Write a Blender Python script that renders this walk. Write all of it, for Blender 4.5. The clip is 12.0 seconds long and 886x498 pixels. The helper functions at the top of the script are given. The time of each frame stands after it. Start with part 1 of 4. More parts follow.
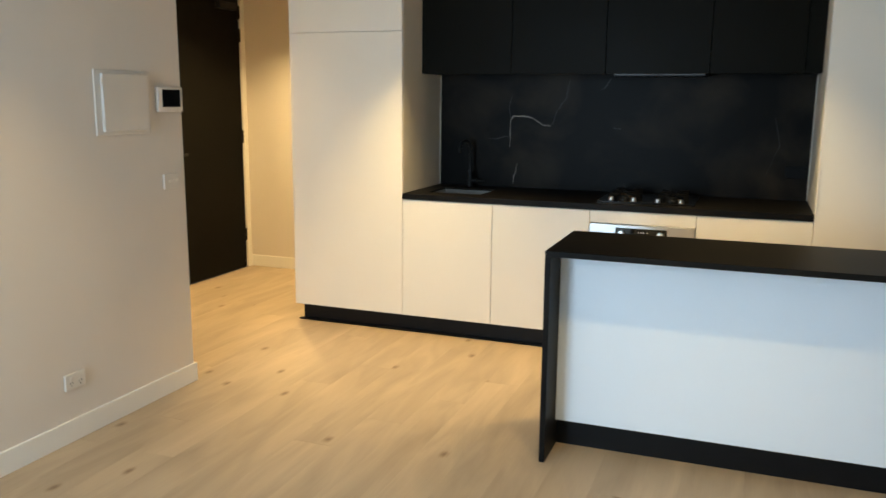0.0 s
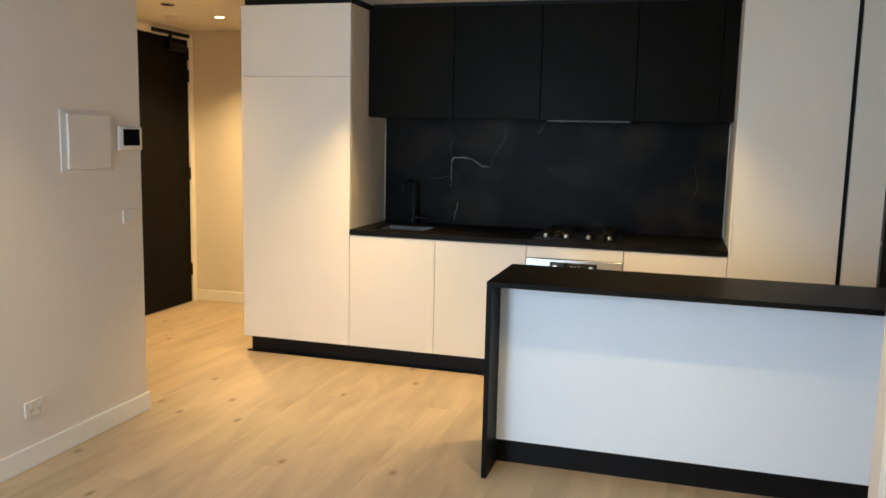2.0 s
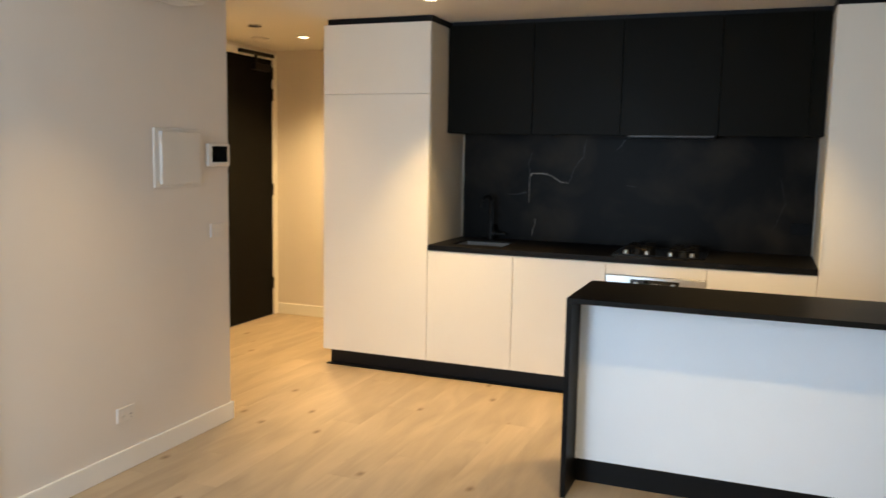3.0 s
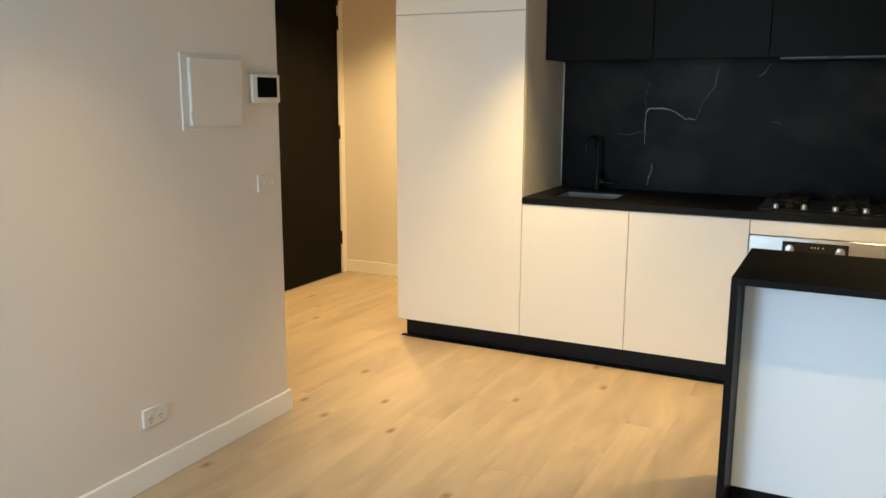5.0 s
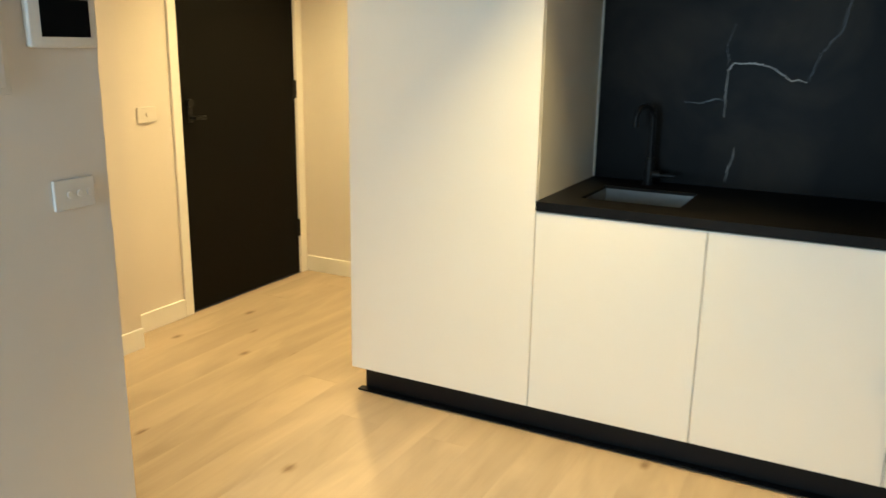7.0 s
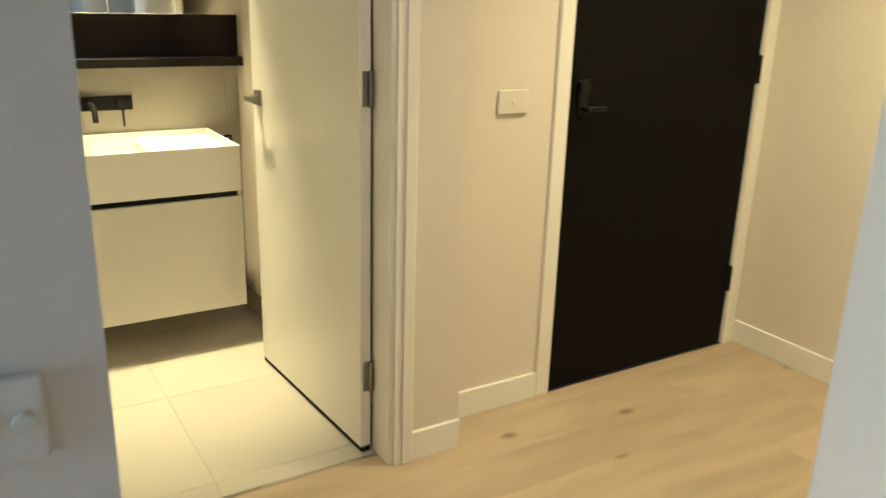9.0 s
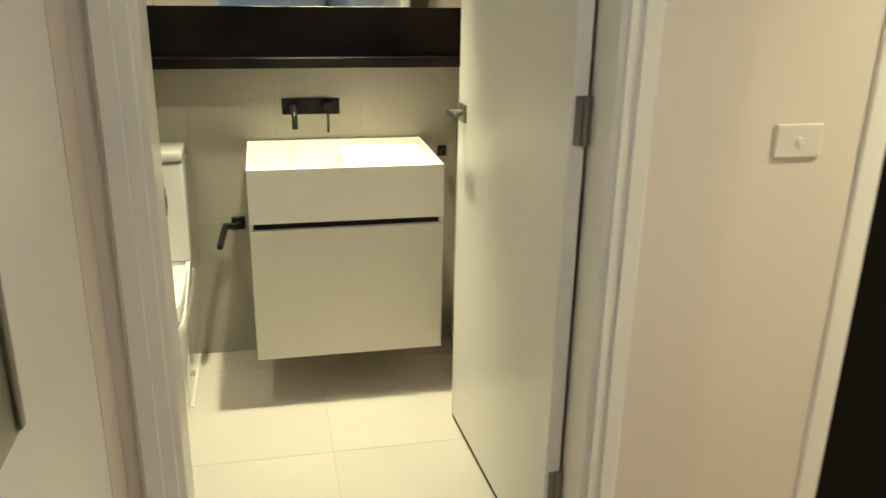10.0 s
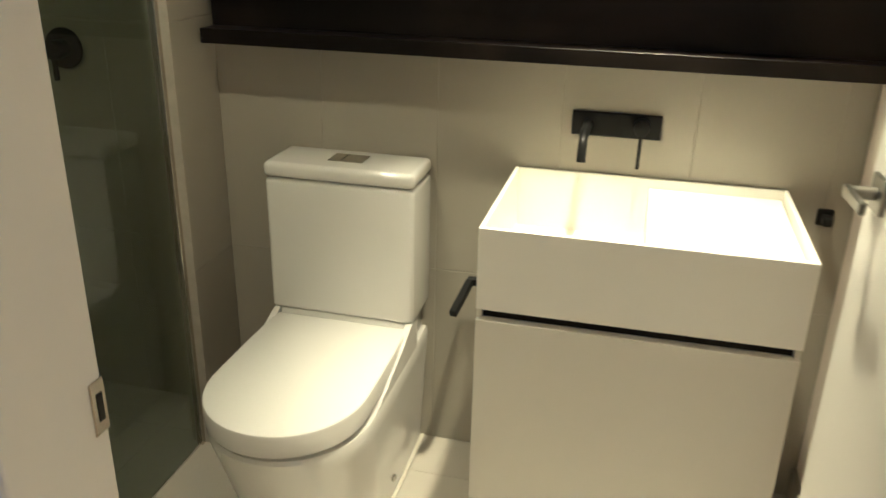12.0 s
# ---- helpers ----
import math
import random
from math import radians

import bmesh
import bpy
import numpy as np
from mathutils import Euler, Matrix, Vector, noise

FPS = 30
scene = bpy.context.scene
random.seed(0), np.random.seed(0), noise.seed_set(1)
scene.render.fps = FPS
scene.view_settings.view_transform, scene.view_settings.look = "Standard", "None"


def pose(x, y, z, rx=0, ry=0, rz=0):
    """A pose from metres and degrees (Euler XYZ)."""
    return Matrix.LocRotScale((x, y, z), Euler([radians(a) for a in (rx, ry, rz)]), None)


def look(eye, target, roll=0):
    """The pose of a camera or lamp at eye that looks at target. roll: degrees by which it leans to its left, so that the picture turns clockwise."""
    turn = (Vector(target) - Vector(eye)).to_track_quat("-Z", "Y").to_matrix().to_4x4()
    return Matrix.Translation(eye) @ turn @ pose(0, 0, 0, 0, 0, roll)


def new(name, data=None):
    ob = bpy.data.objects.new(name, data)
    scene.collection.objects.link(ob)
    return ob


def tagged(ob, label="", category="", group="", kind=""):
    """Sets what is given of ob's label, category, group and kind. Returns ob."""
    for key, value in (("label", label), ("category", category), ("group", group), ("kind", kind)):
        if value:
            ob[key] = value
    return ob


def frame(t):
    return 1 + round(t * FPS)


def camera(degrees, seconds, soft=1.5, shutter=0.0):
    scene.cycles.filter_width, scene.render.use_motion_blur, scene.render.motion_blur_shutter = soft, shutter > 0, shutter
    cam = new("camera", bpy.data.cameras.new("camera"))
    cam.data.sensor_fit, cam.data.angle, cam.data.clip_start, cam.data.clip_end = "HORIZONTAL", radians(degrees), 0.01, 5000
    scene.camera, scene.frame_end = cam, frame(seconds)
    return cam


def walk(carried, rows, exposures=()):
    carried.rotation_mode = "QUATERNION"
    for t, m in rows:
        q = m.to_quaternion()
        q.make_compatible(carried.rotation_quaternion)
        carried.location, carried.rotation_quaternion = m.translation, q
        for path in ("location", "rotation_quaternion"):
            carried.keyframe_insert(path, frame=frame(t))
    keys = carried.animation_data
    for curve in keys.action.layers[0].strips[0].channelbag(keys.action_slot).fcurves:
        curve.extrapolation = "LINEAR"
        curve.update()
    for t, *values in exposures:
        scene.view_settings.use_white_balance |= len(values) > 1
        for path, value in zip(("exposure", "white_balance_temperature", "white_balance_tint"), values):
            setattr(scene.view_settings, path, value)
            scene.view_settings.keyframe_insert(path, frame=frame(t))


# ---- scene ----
cam = camera(57.2, 12.0, shutter=0.35)
PATH = [
    (0, (2.864, -4.729, 1.515), (2.17, -2.889, 1.15), 0.5),
    (0.5, (2.918, -4.828, 1.531), (2.337, -2.949, 1.17), 0.4),
    (1, (2.938, -4.874, 1.521), (2.42, -2.973, 1.176), 0.5),
    (1.5, (2.937, -4.963, 1.523), (2.41, -3.064, 1.184), 0.8),
    (2, (2.907, -5.017, 1.535), (2.356, -3.114, 1.265), 1.3),
    (2.5, (2.904, -5.034, 1.533), (2.298, -3.141, 1.313), 1.2),
    (3, (2.886, -5.028, 1.528), (2.16, -3.179, 1.295), 1.1),
    (3.5, (2.832, -4.924, 1.516), (1.941, -3.155, 1.237), 0.8),
    (5.5, (2.266, -3.886, 1.467), (1.404, -2.125, 1.072), 0.2),
    (6, (2.134, -3.515, 1.461), (1.313, -1.741, 1.038), 0.4),
    (6.5, (1.984, -3.098, 1.458), (1.185, -1.325, 0.989), 0.8),
    (8.5, (1.126, -1.633, 1.479), (-0.384, -0.449, 0.913), 1.7),
    (9, (0.797, -1.358, 1.429), (-0.824, -0.356, 0.823), 1.7),
    (9.5, (0.551, -1.156, 1.425), (-1.192, -0.407, 0.791), 1.6),
    (10, (0.268, -0.965, 1.46), (-1.573, -0.556, 0.794), 1.1),
    (10.5, (-0.051, -0.863, 1.421), (-1.911, -0.59, 0.738), 1.8),
    (11, (-0.315, -0.771, 1.409), (-2.181, -0.716, 0.691), 1.3),
    (11.5, (-0.572, -0.709, 1.423), (-2.407, -0.958, 0.669), 0.8),
    (12, (-0.793, -0.745, 1.408), (-2.589, -1.186, 0.647), 1.2),
]
# the clip's camera turns its white balance cooler on the way into the bathroom
EXPOSURES = [(0.0, 0.15, 7400, 12), (3.0, 0.15, 7750, 19), (6.7, 0.22, 6950, 6), (8.5, 0.22, 6100, 2), (9.0, -0.05, 5500, 2), (9.5, -0.1, 5100, 3), (10.0, -0.24, 4900, 4), (10.5, -0.25, 4850, 6), (11.5, -0.36, 4850, 10), (12.0, -0.32, 4850, 10)]
walk(cam, [(t, look(eye, target, roll)) for t, eye, target, roll in PATH], EXPOSURES)

# ---- world, lights ----
world = bpy.data.worlds.new("world")
scene.world = world
world.use_nodes = True
wn = world.node_tree.nodes
sky = wn.new("ShaderNodeTexSky")
sky.sky_type, sky.sun_disc = "NISHITA", False
sky.sun_elevation, sky.sun_rotation = radians(40), radians(20)
world.node_tree.links.new(sky.outputs[0], wn["Background"].inputs[0])
wn["Background"].inputs[1].default_value = 0.1

CEIL = 2.43


def area_lamp(name, m, w, h, watts, colour):
    d = bpy.data.lights.new(name, "AREA")
    d.shape, d.size, d.size_y, d.energy, d.color = "RECTANGLE", w, h, watts, colour
    o = new(name, d)
    o.matrix_world = m
    return o


def spot_lamp(name, at, watts, colour, angle=100, blend=1.0, radius=0.035):
    d = bpy.data.lights.new(name, "SPOT")
    d.energy, d.color, d.spot_size, d.spot_blend, d.shadow_soft_size = watts, colour, radians(angle), blend, radius
    o = new(name, d)
    o.location = at
    return o


# daylight through the glazed balcony door
area_lamp("window_light", look((0.92, -6.05, 1.35), (2.4, -1.6, 0.5)), 1.0, 2.0, 112, (0.44, 0.70, 1.0))
# downlights: place, watts, colour
LAMP = (1.0, 0.765, 0.375)
HALL_LAMP = (1.0, 0.785, 0.50)
DOWNLIGHTS = [
    (0.995, -0.49, 225, LAMP, 76), (2.75, -0.49, 150, LAMP, 88), (-0.607, 0.728, 215, LAMP, 122), (-0.50, -0.62, 46, HALL_LAMP, 124),
    (0.72, -2.5, 60, LAMP, 80), (2.75, -2.5, 92, LAMP, 106),
    (-2.28, -0.76, 500, LAMP, 52), (-1.85, -1.62, 92, LAMP, 130), (-2.0, -2.35, 12, LAMP, 110),
]
for lx, ly, watts, colour, spread in DOWNLIGHTS:
    spot_lamp("downlight_lamp", (lx, ly, CEIL - 0.012), watts, colour, spread)

# ---- materials ----


def material(name, colour, rough=0.5, metal=0.0, spread=0.06, scale=6.0, bump=0.03, fine=180.0, spec=0.5, coat=0.0, per_object=0.0):
    """A painted, stone or metal surface: broad tone drift, fine grain and relief."""
    m = bpy.data.materials.new(name)
    m.use_nodes = True
    n, l = m.node_tree.nodes, m.node_tree.links
    b = n["Principled BSDF"]
    b.inputs["Roughness"].default_value, b.inputs["Metallic"].default_value = rough, metal
    b.inputs["Specular IOR Level"].default_value, b.inputs["Coat Weight"].default_value = spec, coat
    tc = n.new("ShaderNodeTexCoord")
    n1, n2 = n.new("ShaderNodeTexNoise"), n.new("ShaderNodeTexNoise")
    n1.inputs["Scale"].default_value, n1.inputs["Detail"].default_value = scale, 5
    n2.inputs["Scale"].default_value, n2.inputs["Detail"].default_value = fine, 3
    l.new(tc.outputs["Object"], n1.inputs["Vector"])
    l.new(tc.outputs["Object"], n2.inputs["Vector"])
    ramp = n.new("ShaderNodeMapRange")
    ramp.inputs["From Min"].default_value, ramp.inputs["From Max"].default_value = 0.3, 0.7
    ramp.inputs["To Min"].default_value, ramp.inputs["To Max"].default_value = 1 - spread, 1 + spread
    l.new(n1.outputs[0], ramp.inputs["Value"])
    val = ramp.outputs[0]
    if per_object:
        oi = n.new("ShaderNodeObjectInfo")
        r2 = n.new("ShaderNodeMapRange")
        r2.inputs["To Min"].default_value, r2.inputs["To Max"].default_value = 1 - per_object, 1 + per_object
        l.new(oi.outputs["Random"], r2.inputs["Value"])
        mul = n.new("ShaderNodeMath")
        mul.operation = "MULTIPLY"
        l.new(val, mul.inputs[0])
        l.new(r2.outputs[0], mul.inputs[1])
        val = mul.outputs[0]
    mix = n.new("ShaderNodeVectorMath")
    mix.operation = "SCALE"
    mix.inputs[0].default_value = colour
    l.new(val, mix.inputs["Scale"])
    l.new(mix.outputs[0], b.inputs["Base Color"])
    rr = n.new("ShaderNodeMapRange")
    rr.inputs["To Min"].default_value, rr.inputs["To Max"].default_value = max(0.02, rough - 0.07), min(1, rough + 0.07)
    l.new(n1.outputs[0], rr.inputs["Value"])
    l.new(rr.outputs[0], b.inputs["Roughness"])
    if bump:
        bp = n.new("ShaderNodeBump")
        bp.inputs["Strength"].default_value, bp.inputs["Distance"].default_value = bump, 0.01
        l.new(n2.outputs[0], bp.inputs["Height"])
        l.new(bp.outputs[0], b.inputs["Normal"])
    return m


def oak_material():
    """Pale limed oak: grain drawn out along the board, a few dark knots, tone differing board by board."""
    m = bpy.data.materials.new("pale_oak")
    m.use_nodes = True
    n, l = m.node_tree.nodes, m.node_tree.links
    b = n["Principled BSDF"]
    tc, oi = n.new("ShaderNodeTexCoord"), n.new("ShaderNodeObjectInfo")
    off = n.new("ShaderNodeVectorMath")
    off.operation = "MULTIPLY_ADD"
    off.inputs[1].default_value = (1, 1, 1)
    comb = n.new("ShaderNodeCombineXYZ")
    sc = n.new("ShaderNodeMath")
    sc.operation = "MULTIPLY"
    sc.inputs[1].default_value = 57.0
    l.new(oi.outputs["Random"], sc.inputs[0])
    for i in range(3):
        l.new(sc.outputs[0], comb.inputs[i])
    l.new(tc.outputs["Object"], off.inputs[0])
    l.new(comb.outputs[0], off.inputs[2])

    def noise_tex(stretch, scale, detail, warp=0.0):
        mp = n.new("ShaderNodeMapping")
        mp.inputs["Scale"].default_value = stretch
        l.new(off.outputs[0], mp.inputs["Vector"])
        t = n.new("ShaderNodeTexNoise")
        t.inputs["Scale"].default_value, t.inputs["Detail"].default_value, t.inputs["Distortion"].default_value = scale, detail, warp
        l.new(mp.outputs[0], t.inputs["Vector"])
        return t.outputs[0]

    broad = noise_tex((4, 0.8, 1), 1.6, 4, 0.9)
    grain = noise_tex((60, 1.6, 1), 2.0, 6, 0.4)
    mixv = n.new("ShaderNodeMath")
    mixv.operation = "MULTIPLY_ADD"
    mixv.inputs[1].default_value = 0.17
    l.new(grain, mixv.inputs[0])
    half = n.new("ShaderNodeMath")
    half.operation = "MULTIPLY"
    half.inputs[1].default_value = 0.83
    l.new(broad, half.inputs[0])
    l.new(half.outputs[0], mixv.inputs[2])
    ramp = n.new("ShaderNodeValToRGB")
    ramp.color_ramp.elements[0].position, ramp.color_ramp.elements[0].color = 0.25, (0.325, 0.25, 0.175, 1)
    ramp.color_ramp.elements[1].position, ramp.color_ramp.elements[1].color = 0.75, (0.51, 0.398, 0.28, 1)
    l.new(mixv.outputs[0], ramp.inputs[0])
    tone = n.new("ShaderNodeMapRange")
    tone.inputs["To Min"].default_value, tone.inputs["To Max"].default_value = 0.96, 1.04
    l.new(oi.outputs["Random"], tone.inputs["Value"])
    scl = n.new("ShaderNodeVectorMath")
    scl.operation = "SCALE"
    l.new(ramp.outputs[0], scl.inputs[0])
    l.new(tone.outputs[0], scl.inputs["Scale"])
    # knots
    mp = n.new("ShaderNodeMapping")
    mp.inputs["Scale"].default_value = (2.2, 1.2, 1.0)
    l.new(off.outputs[0], mp.inputs["Vector"])
    v = n.new("ShaderNodeTexVoronoi")
    v.voronoi_dimensions = "2D"
    v.inputs["Scale"].default_value = 1.0
    l.new(mp.outputs[0], v.inputs["Vector"])
    wob = n.new("ShaderNodeMath")
    wob.operation = "MULTIPLY_ADD"
    wob.inputs[1].default_value = 0.05
    l.new(grain, wob.inputs[0])
    l.new(v.outputs["Distance"], wob.inputs[2])
    kr = n.new("ShaderNodeMapRange")
    kr.interpolation_type = "SMOOTHSTEP"
    kr.inputs["From Min"].default_value, kr.inputs["From Max"].default_value = 0.026, 0.085
    kr.inputs["To Min"].default_value, kr.inputs["To Max"].default_value = 0.85, 0.0
    l.new(wob.outputs[0], kr.inputs["Value"])
    km = n.new("ShaderNodeMixRGB")
    km.inputs[2].default_value = (0.16, 0.095, 0.05, 1)
    l.new(kr.outputs[0], km.inputs[0])
    l.new(scl.outputs[0], km.inputs[1])
    l.new(km.outputs[0], b.inputs["Base Color"])
    b.inputs["Roughness"].default_value = 0.46
    b.inputs["Specular IOR Level"].default_value = 0.35
    bp = n.new("ShaderNodeBump")
    bp.inputs["Strength"].default_value, bp.inputs["Distance"].default_value = 0.06, 0.004
    l.new(grain, bp.inputs["Height"])
    l.new(bp.outputs[0], b.inputs["Normal"])
    return m


def dark_stone(name, colour, rough, cloud=0.5, spec=0.08):
    """Charcoal stone with a cloudy tone."""
    m = bpy.data.materials.new(name)
    m.use_nodes = True
    n, l = m.node_tree.nodes, m.node_tree.links
    b = n["Principled BSDF"]
    tc = n.new("ShaderNodeTexCoord")
    c = n.new("ShaderNodeTexNoise")
    c.inputs["Scale"].default_value, c.inputs["Detail"].default_value, c.inputs["Distortion"].default_value = 2.2, 9, 0.5
    l.new(tc.outputs["Object"], c.inputs["Vector"])
    r = n.new("ShaderNodeValToRGB")
    r.color_ramp.elements[0].position, r.color_ramp.elements[1].position = 0.42, 0.70
    r.color_ramp.elements[0].color = (*[x * (1 - cloud * 0.5) for x in colour], 1)
    r.color_ramp.elements[1].color = (*[x * (1 + cloud * 3.2) * w for x, w in zip(colour, (1.12, 1.0, 0.84))], 1)
    l.new(c.outputs[0], r.inputs[0])
    l.new(r.outputs[0], b.inputs["Base Color"])
    b.inputs["Roughness"].default_value = rough
    b.inputs["Specular IOR Level"].default_value = spec
    return m


def glass_material(name, tint, rough=0.0):
    m = bpy.data.materials.new(name)
    m.use_nodes = True
    b = m.node_tree.nodes["Principled BSDF"]
    b.inputs["Base Color"].default_value = (*tint, 1)
    b.inputs["Transmission Weight"].default_value, b.inputs["Roughness"].default_value, b.inputs["IOR"].default_value = 1, rough, 1.45
    return m


def glow_material(name, colour, strength):
    m = bpy.data.materials.new(name)
    m.use_nodes = True
    b = m.node_tree.nodes["Principled BSDF"]
    b.inputs["Base Color"].default_value = (0.9, 0.9, 0.9, 1)
    b.inputs["Emission Color"].default_value, b.inputs["Emission Strength"].default_value = (*colour, 1), strength
    return m


WALL = material("wall_paint", (0.70, 0.630, 0.56), 0.75, spread=0.025, scale=1.2, bump=0.05, fine=260)
CEILING = material("ceiling_paint", (0.70, 0.66, 0.60), 0.85, spread=0.02, scale=1.0, bump=0.03)
TRIM = material("trim_gloss_paint", (0.80, 0.77, 0.72), 0.38, spread=0.02, scale=3, bump=0.015, fine=90)
LAMINATE = material("cream_laminate", (0.82, 0.775, 0.685), 0.42, spread=0.015, scale=2, bump=0.02, fine=500)
# white island laminate; the blue cast of the daylight is mixed into its colour
ISLAND_DAYLIT_WHITE = material("daylight_blued_white_laminate", (0.80, 0.875, 0.94), 0.45, spread=0.015, scale=2, bump=0.02, fine=500)
CARCASS = material("cabinet_carcass", (0.55, 0.52, 0.48), 0.6, spread=0.03)
BLACK_LAMINATE = material("matt_black_laminate", (0.0058, 0.0048, 0.0024), 0.42, spread=0.12, scale=3, bump=0.02, fine=500, spec=0.06)
BLACK_KICK = material("black_kickboard", (0.005, 0.005, 0.0055), 0.45, spread=0.15, bump=0.03, spec=0.2)
BLACK_DOOR = material("black_door_paint", (0.0030, 0.0028, 0.0021), 0.55, spread=0.15, scale=4, bump=0.04, fine=220, spec=0.1)
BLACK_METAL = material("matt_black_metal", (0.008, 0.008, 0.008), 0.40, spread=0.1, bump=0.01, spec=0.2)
BLACK_PLASTIC = material("black_plastic", (0.005, 0.005, 0.005), 0.5, spread=0.1, bump=0.01, spec=0.12)
WHITE_PLASTIC = material("white_plastic", (0.70, 0.645, 0.58), 0.5, spread=0.02, bump=0.01, spec=0.3)
STEEL = material("brushed_steel", (0.58, 0.57, 0.55), 0.30, metal=1.0, spread=0.02, scale=3, bump=0.006, fine=400)
DULL_STEEL = material("dull_steel", (0.09, 0.088, 0.085), 0.5, metal=1.0, spread=0.03, bump=0.0)
SATIN_STEEL = material("satin_sink_steel", (0.36, 0.36, 0.345), 0.30, metal=1.0, spread=0.03, scale=4, bump=0.02, fine=400)
CHROME = material("satin_nickel", (0.55, 0.52, 0.47), 0.2, metal=1.0, spread=0.05, bump=0.0)
HINGE_STEEL = material("dark_satin_nickel", (0.27, 0.26, 0.235), 0.32, metal=1.0, spread=0.05, bump=0.0)
BRASS = material("burner_brass", (0.20, 0.15, 0.10), 0.45, metal=1.0, spread=0.1, bump=0.02)
CERAMIC = material("white_ceramic", (0.72, 0.705, 0.67), 0.10, spread=0.012, scale=2, bump=0.0, coat=0.5)
SEAT_PLASTIC = material("white_seat_plastic", (0.74, 0.725, 0.69), 0.22, spread=0.01, bump=0.0)
SOLID_SURFACE = material("white_solid_surface", (0.84, 0.815, 0.75), 0.40, spread=0.012, scale=3, bump=0.01)
VANITY_PAINT = material("satin_vanity_paint", (0.70, 0.665, 0.59), 0.42, spread=0.015, scale=2, bump=0.02, fine=500)
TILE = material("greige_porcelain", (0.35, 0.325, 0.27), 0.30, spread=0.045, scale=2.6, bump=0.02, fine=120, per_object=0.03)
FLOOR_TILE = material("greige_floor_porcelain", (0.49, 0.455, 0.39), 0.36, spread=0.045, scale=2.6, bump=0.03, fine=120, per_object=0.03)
GROUT = material("grout", (0.40, 0.37, 0.31), 0.85, spread=0.08, scale=30, bump=0.1)
OAK = oak_material()
STONE = dark_stone("charcoal_splashback_stone", (0.0062, 0.0051, 0.0040), 0.42, 1.0)
BENCH = dark_stone("charcoal_bench_stone", (0.0062, 0.0060, 0.0060), 0.45, 0.25)
BATH_STONE = dark_stone("charcoal_ledge_stone", (0.007, 0.0058, 0.0058), 0.34, 0.7, 0.18)
VEIN = material("pale_vein", (0.36, 0.32, 0.28), 0.4, spread=0.4, scale=25, bump=0.0)
FAINT_VEIN = material("faint_vein", (0.025, 0.0235, 0.022), 0.4, spread=0.4, scale=25, bump=0.0)
DARK_GLASS = material("black_glass", (0.006, 0.006, 0.006), 0.06, spread=0.05, bump=0.0, coat=0.3)
SCREEN = glass_material("green_tinted_glass", (0.62, 0.72, 0.64))
CLEAR_GLASS = glass_material("window_glass", (0.95, 0.98, 0.97))
MIRROR = material("mirror_silver", (0.86, 0.87, 0.86), 0.02, metal=1.0, spread=0.0, bump=0.0)
LED = glow_material("downlight_lens", (1.0, 0.80, 0.50), 9.0)
SILICONE = material("sealant", (0.62, 0.58, 0.5), 0.5, spread=0.05)
SUBFLOOR = material("underlay", (0.10, 0.075, 0.05), 0.9, spread=0.1)

# ---- building helpers ----


def box(bm, x0, x1, y0, y1, z0, z1, bevel=0.0, seg=1):
    """Adds a box to bm, its edges rounded by bevel."""
    ret = bmesh.ops.create_cube(bm, size=1.0)
    vs = ret["verts"]
    bmesh.ops.scale(bm, vec=(x1 - x0, y1 - y0, z1 - z0), verts=vs)
    bmesh.ops.translate(bm, vec=((x0 + x1) / 2, (y0 + y1) / 2, (z0 + z1) / 2), verts=vs)
    if bevel:
        es = list({e for v in vs for e in v.link_edges})
        bmesh.ops.bevel(bm, geom=es, offset=bevel, segments=seg, affect="EDGES", profile=0.5)
    return bm


def boxes(*dims, bevel=0.0, seg=1):
    bm = bmesh.new()
    for d in dims:
        box(bm, *d, bevel=bevel, seg=seg)
    return bm


def cyl(r, depth, m, r2=None, seg=24, bevel=0.0, bm=None):
    """A cylinder along its own z, centred, then put at the pose m."""
    b = bmesh.new()
    bmesh.ops.create_cone(b, cap_ends=True, segments=seg, radius1=r, radius2=r if r2 is None else r2, depth=depth)
    if bevel:
        es = [e for e in b.edges if len(e.link_faces) == 2 and e.calc_face_angle(0) > 0.8]
        bmesh.ops.bevel(b, geom=es, offset=bevel, segments=2, affect="EDGES", profile=0.5)
    b.transform(m)
    if bm is None:
        return b
    me = bpy.data.meshes.new("tmp")
    b.to_mesh(me)
    b.free()
    bm.from_mesh(me)
    bpy.data.meshes.remove(me)
    return bm


def tube(points, r, seg=12):
    """A round bar bent along points."""
    bm = bmesh.new()
    rings = []
    pts = [Vector(p) for p in points]
    ref = None
    for i, p in enumerate(pts):
        d = (pts[min(i + 1, len(pts) - 1)] - pts[max(i - 1, 0)]).normalized()
        if ref is None:
            ref = d.orthogonal().normalized()
        u = (ref - d * ref.dot(d)).normalized()
        ref = u
        w = d.cross(u)
        rings.append([bm.verts.new(p + r * (math.cos(a) * u + math.sin(a) * w)) for a in [2 * math.pi * k / seg for k in range(seg)]])
    for a, b in zip(rings, rings[1:]):
        for k in range(seg):
            bm.faces.new((a[k], a[(k + 1) % seg], b[(k + 1) % seg], b[k]))
    bm.faces.new(rings[0][::-1])
    bm.faces.new(rings[-1])
    return bm


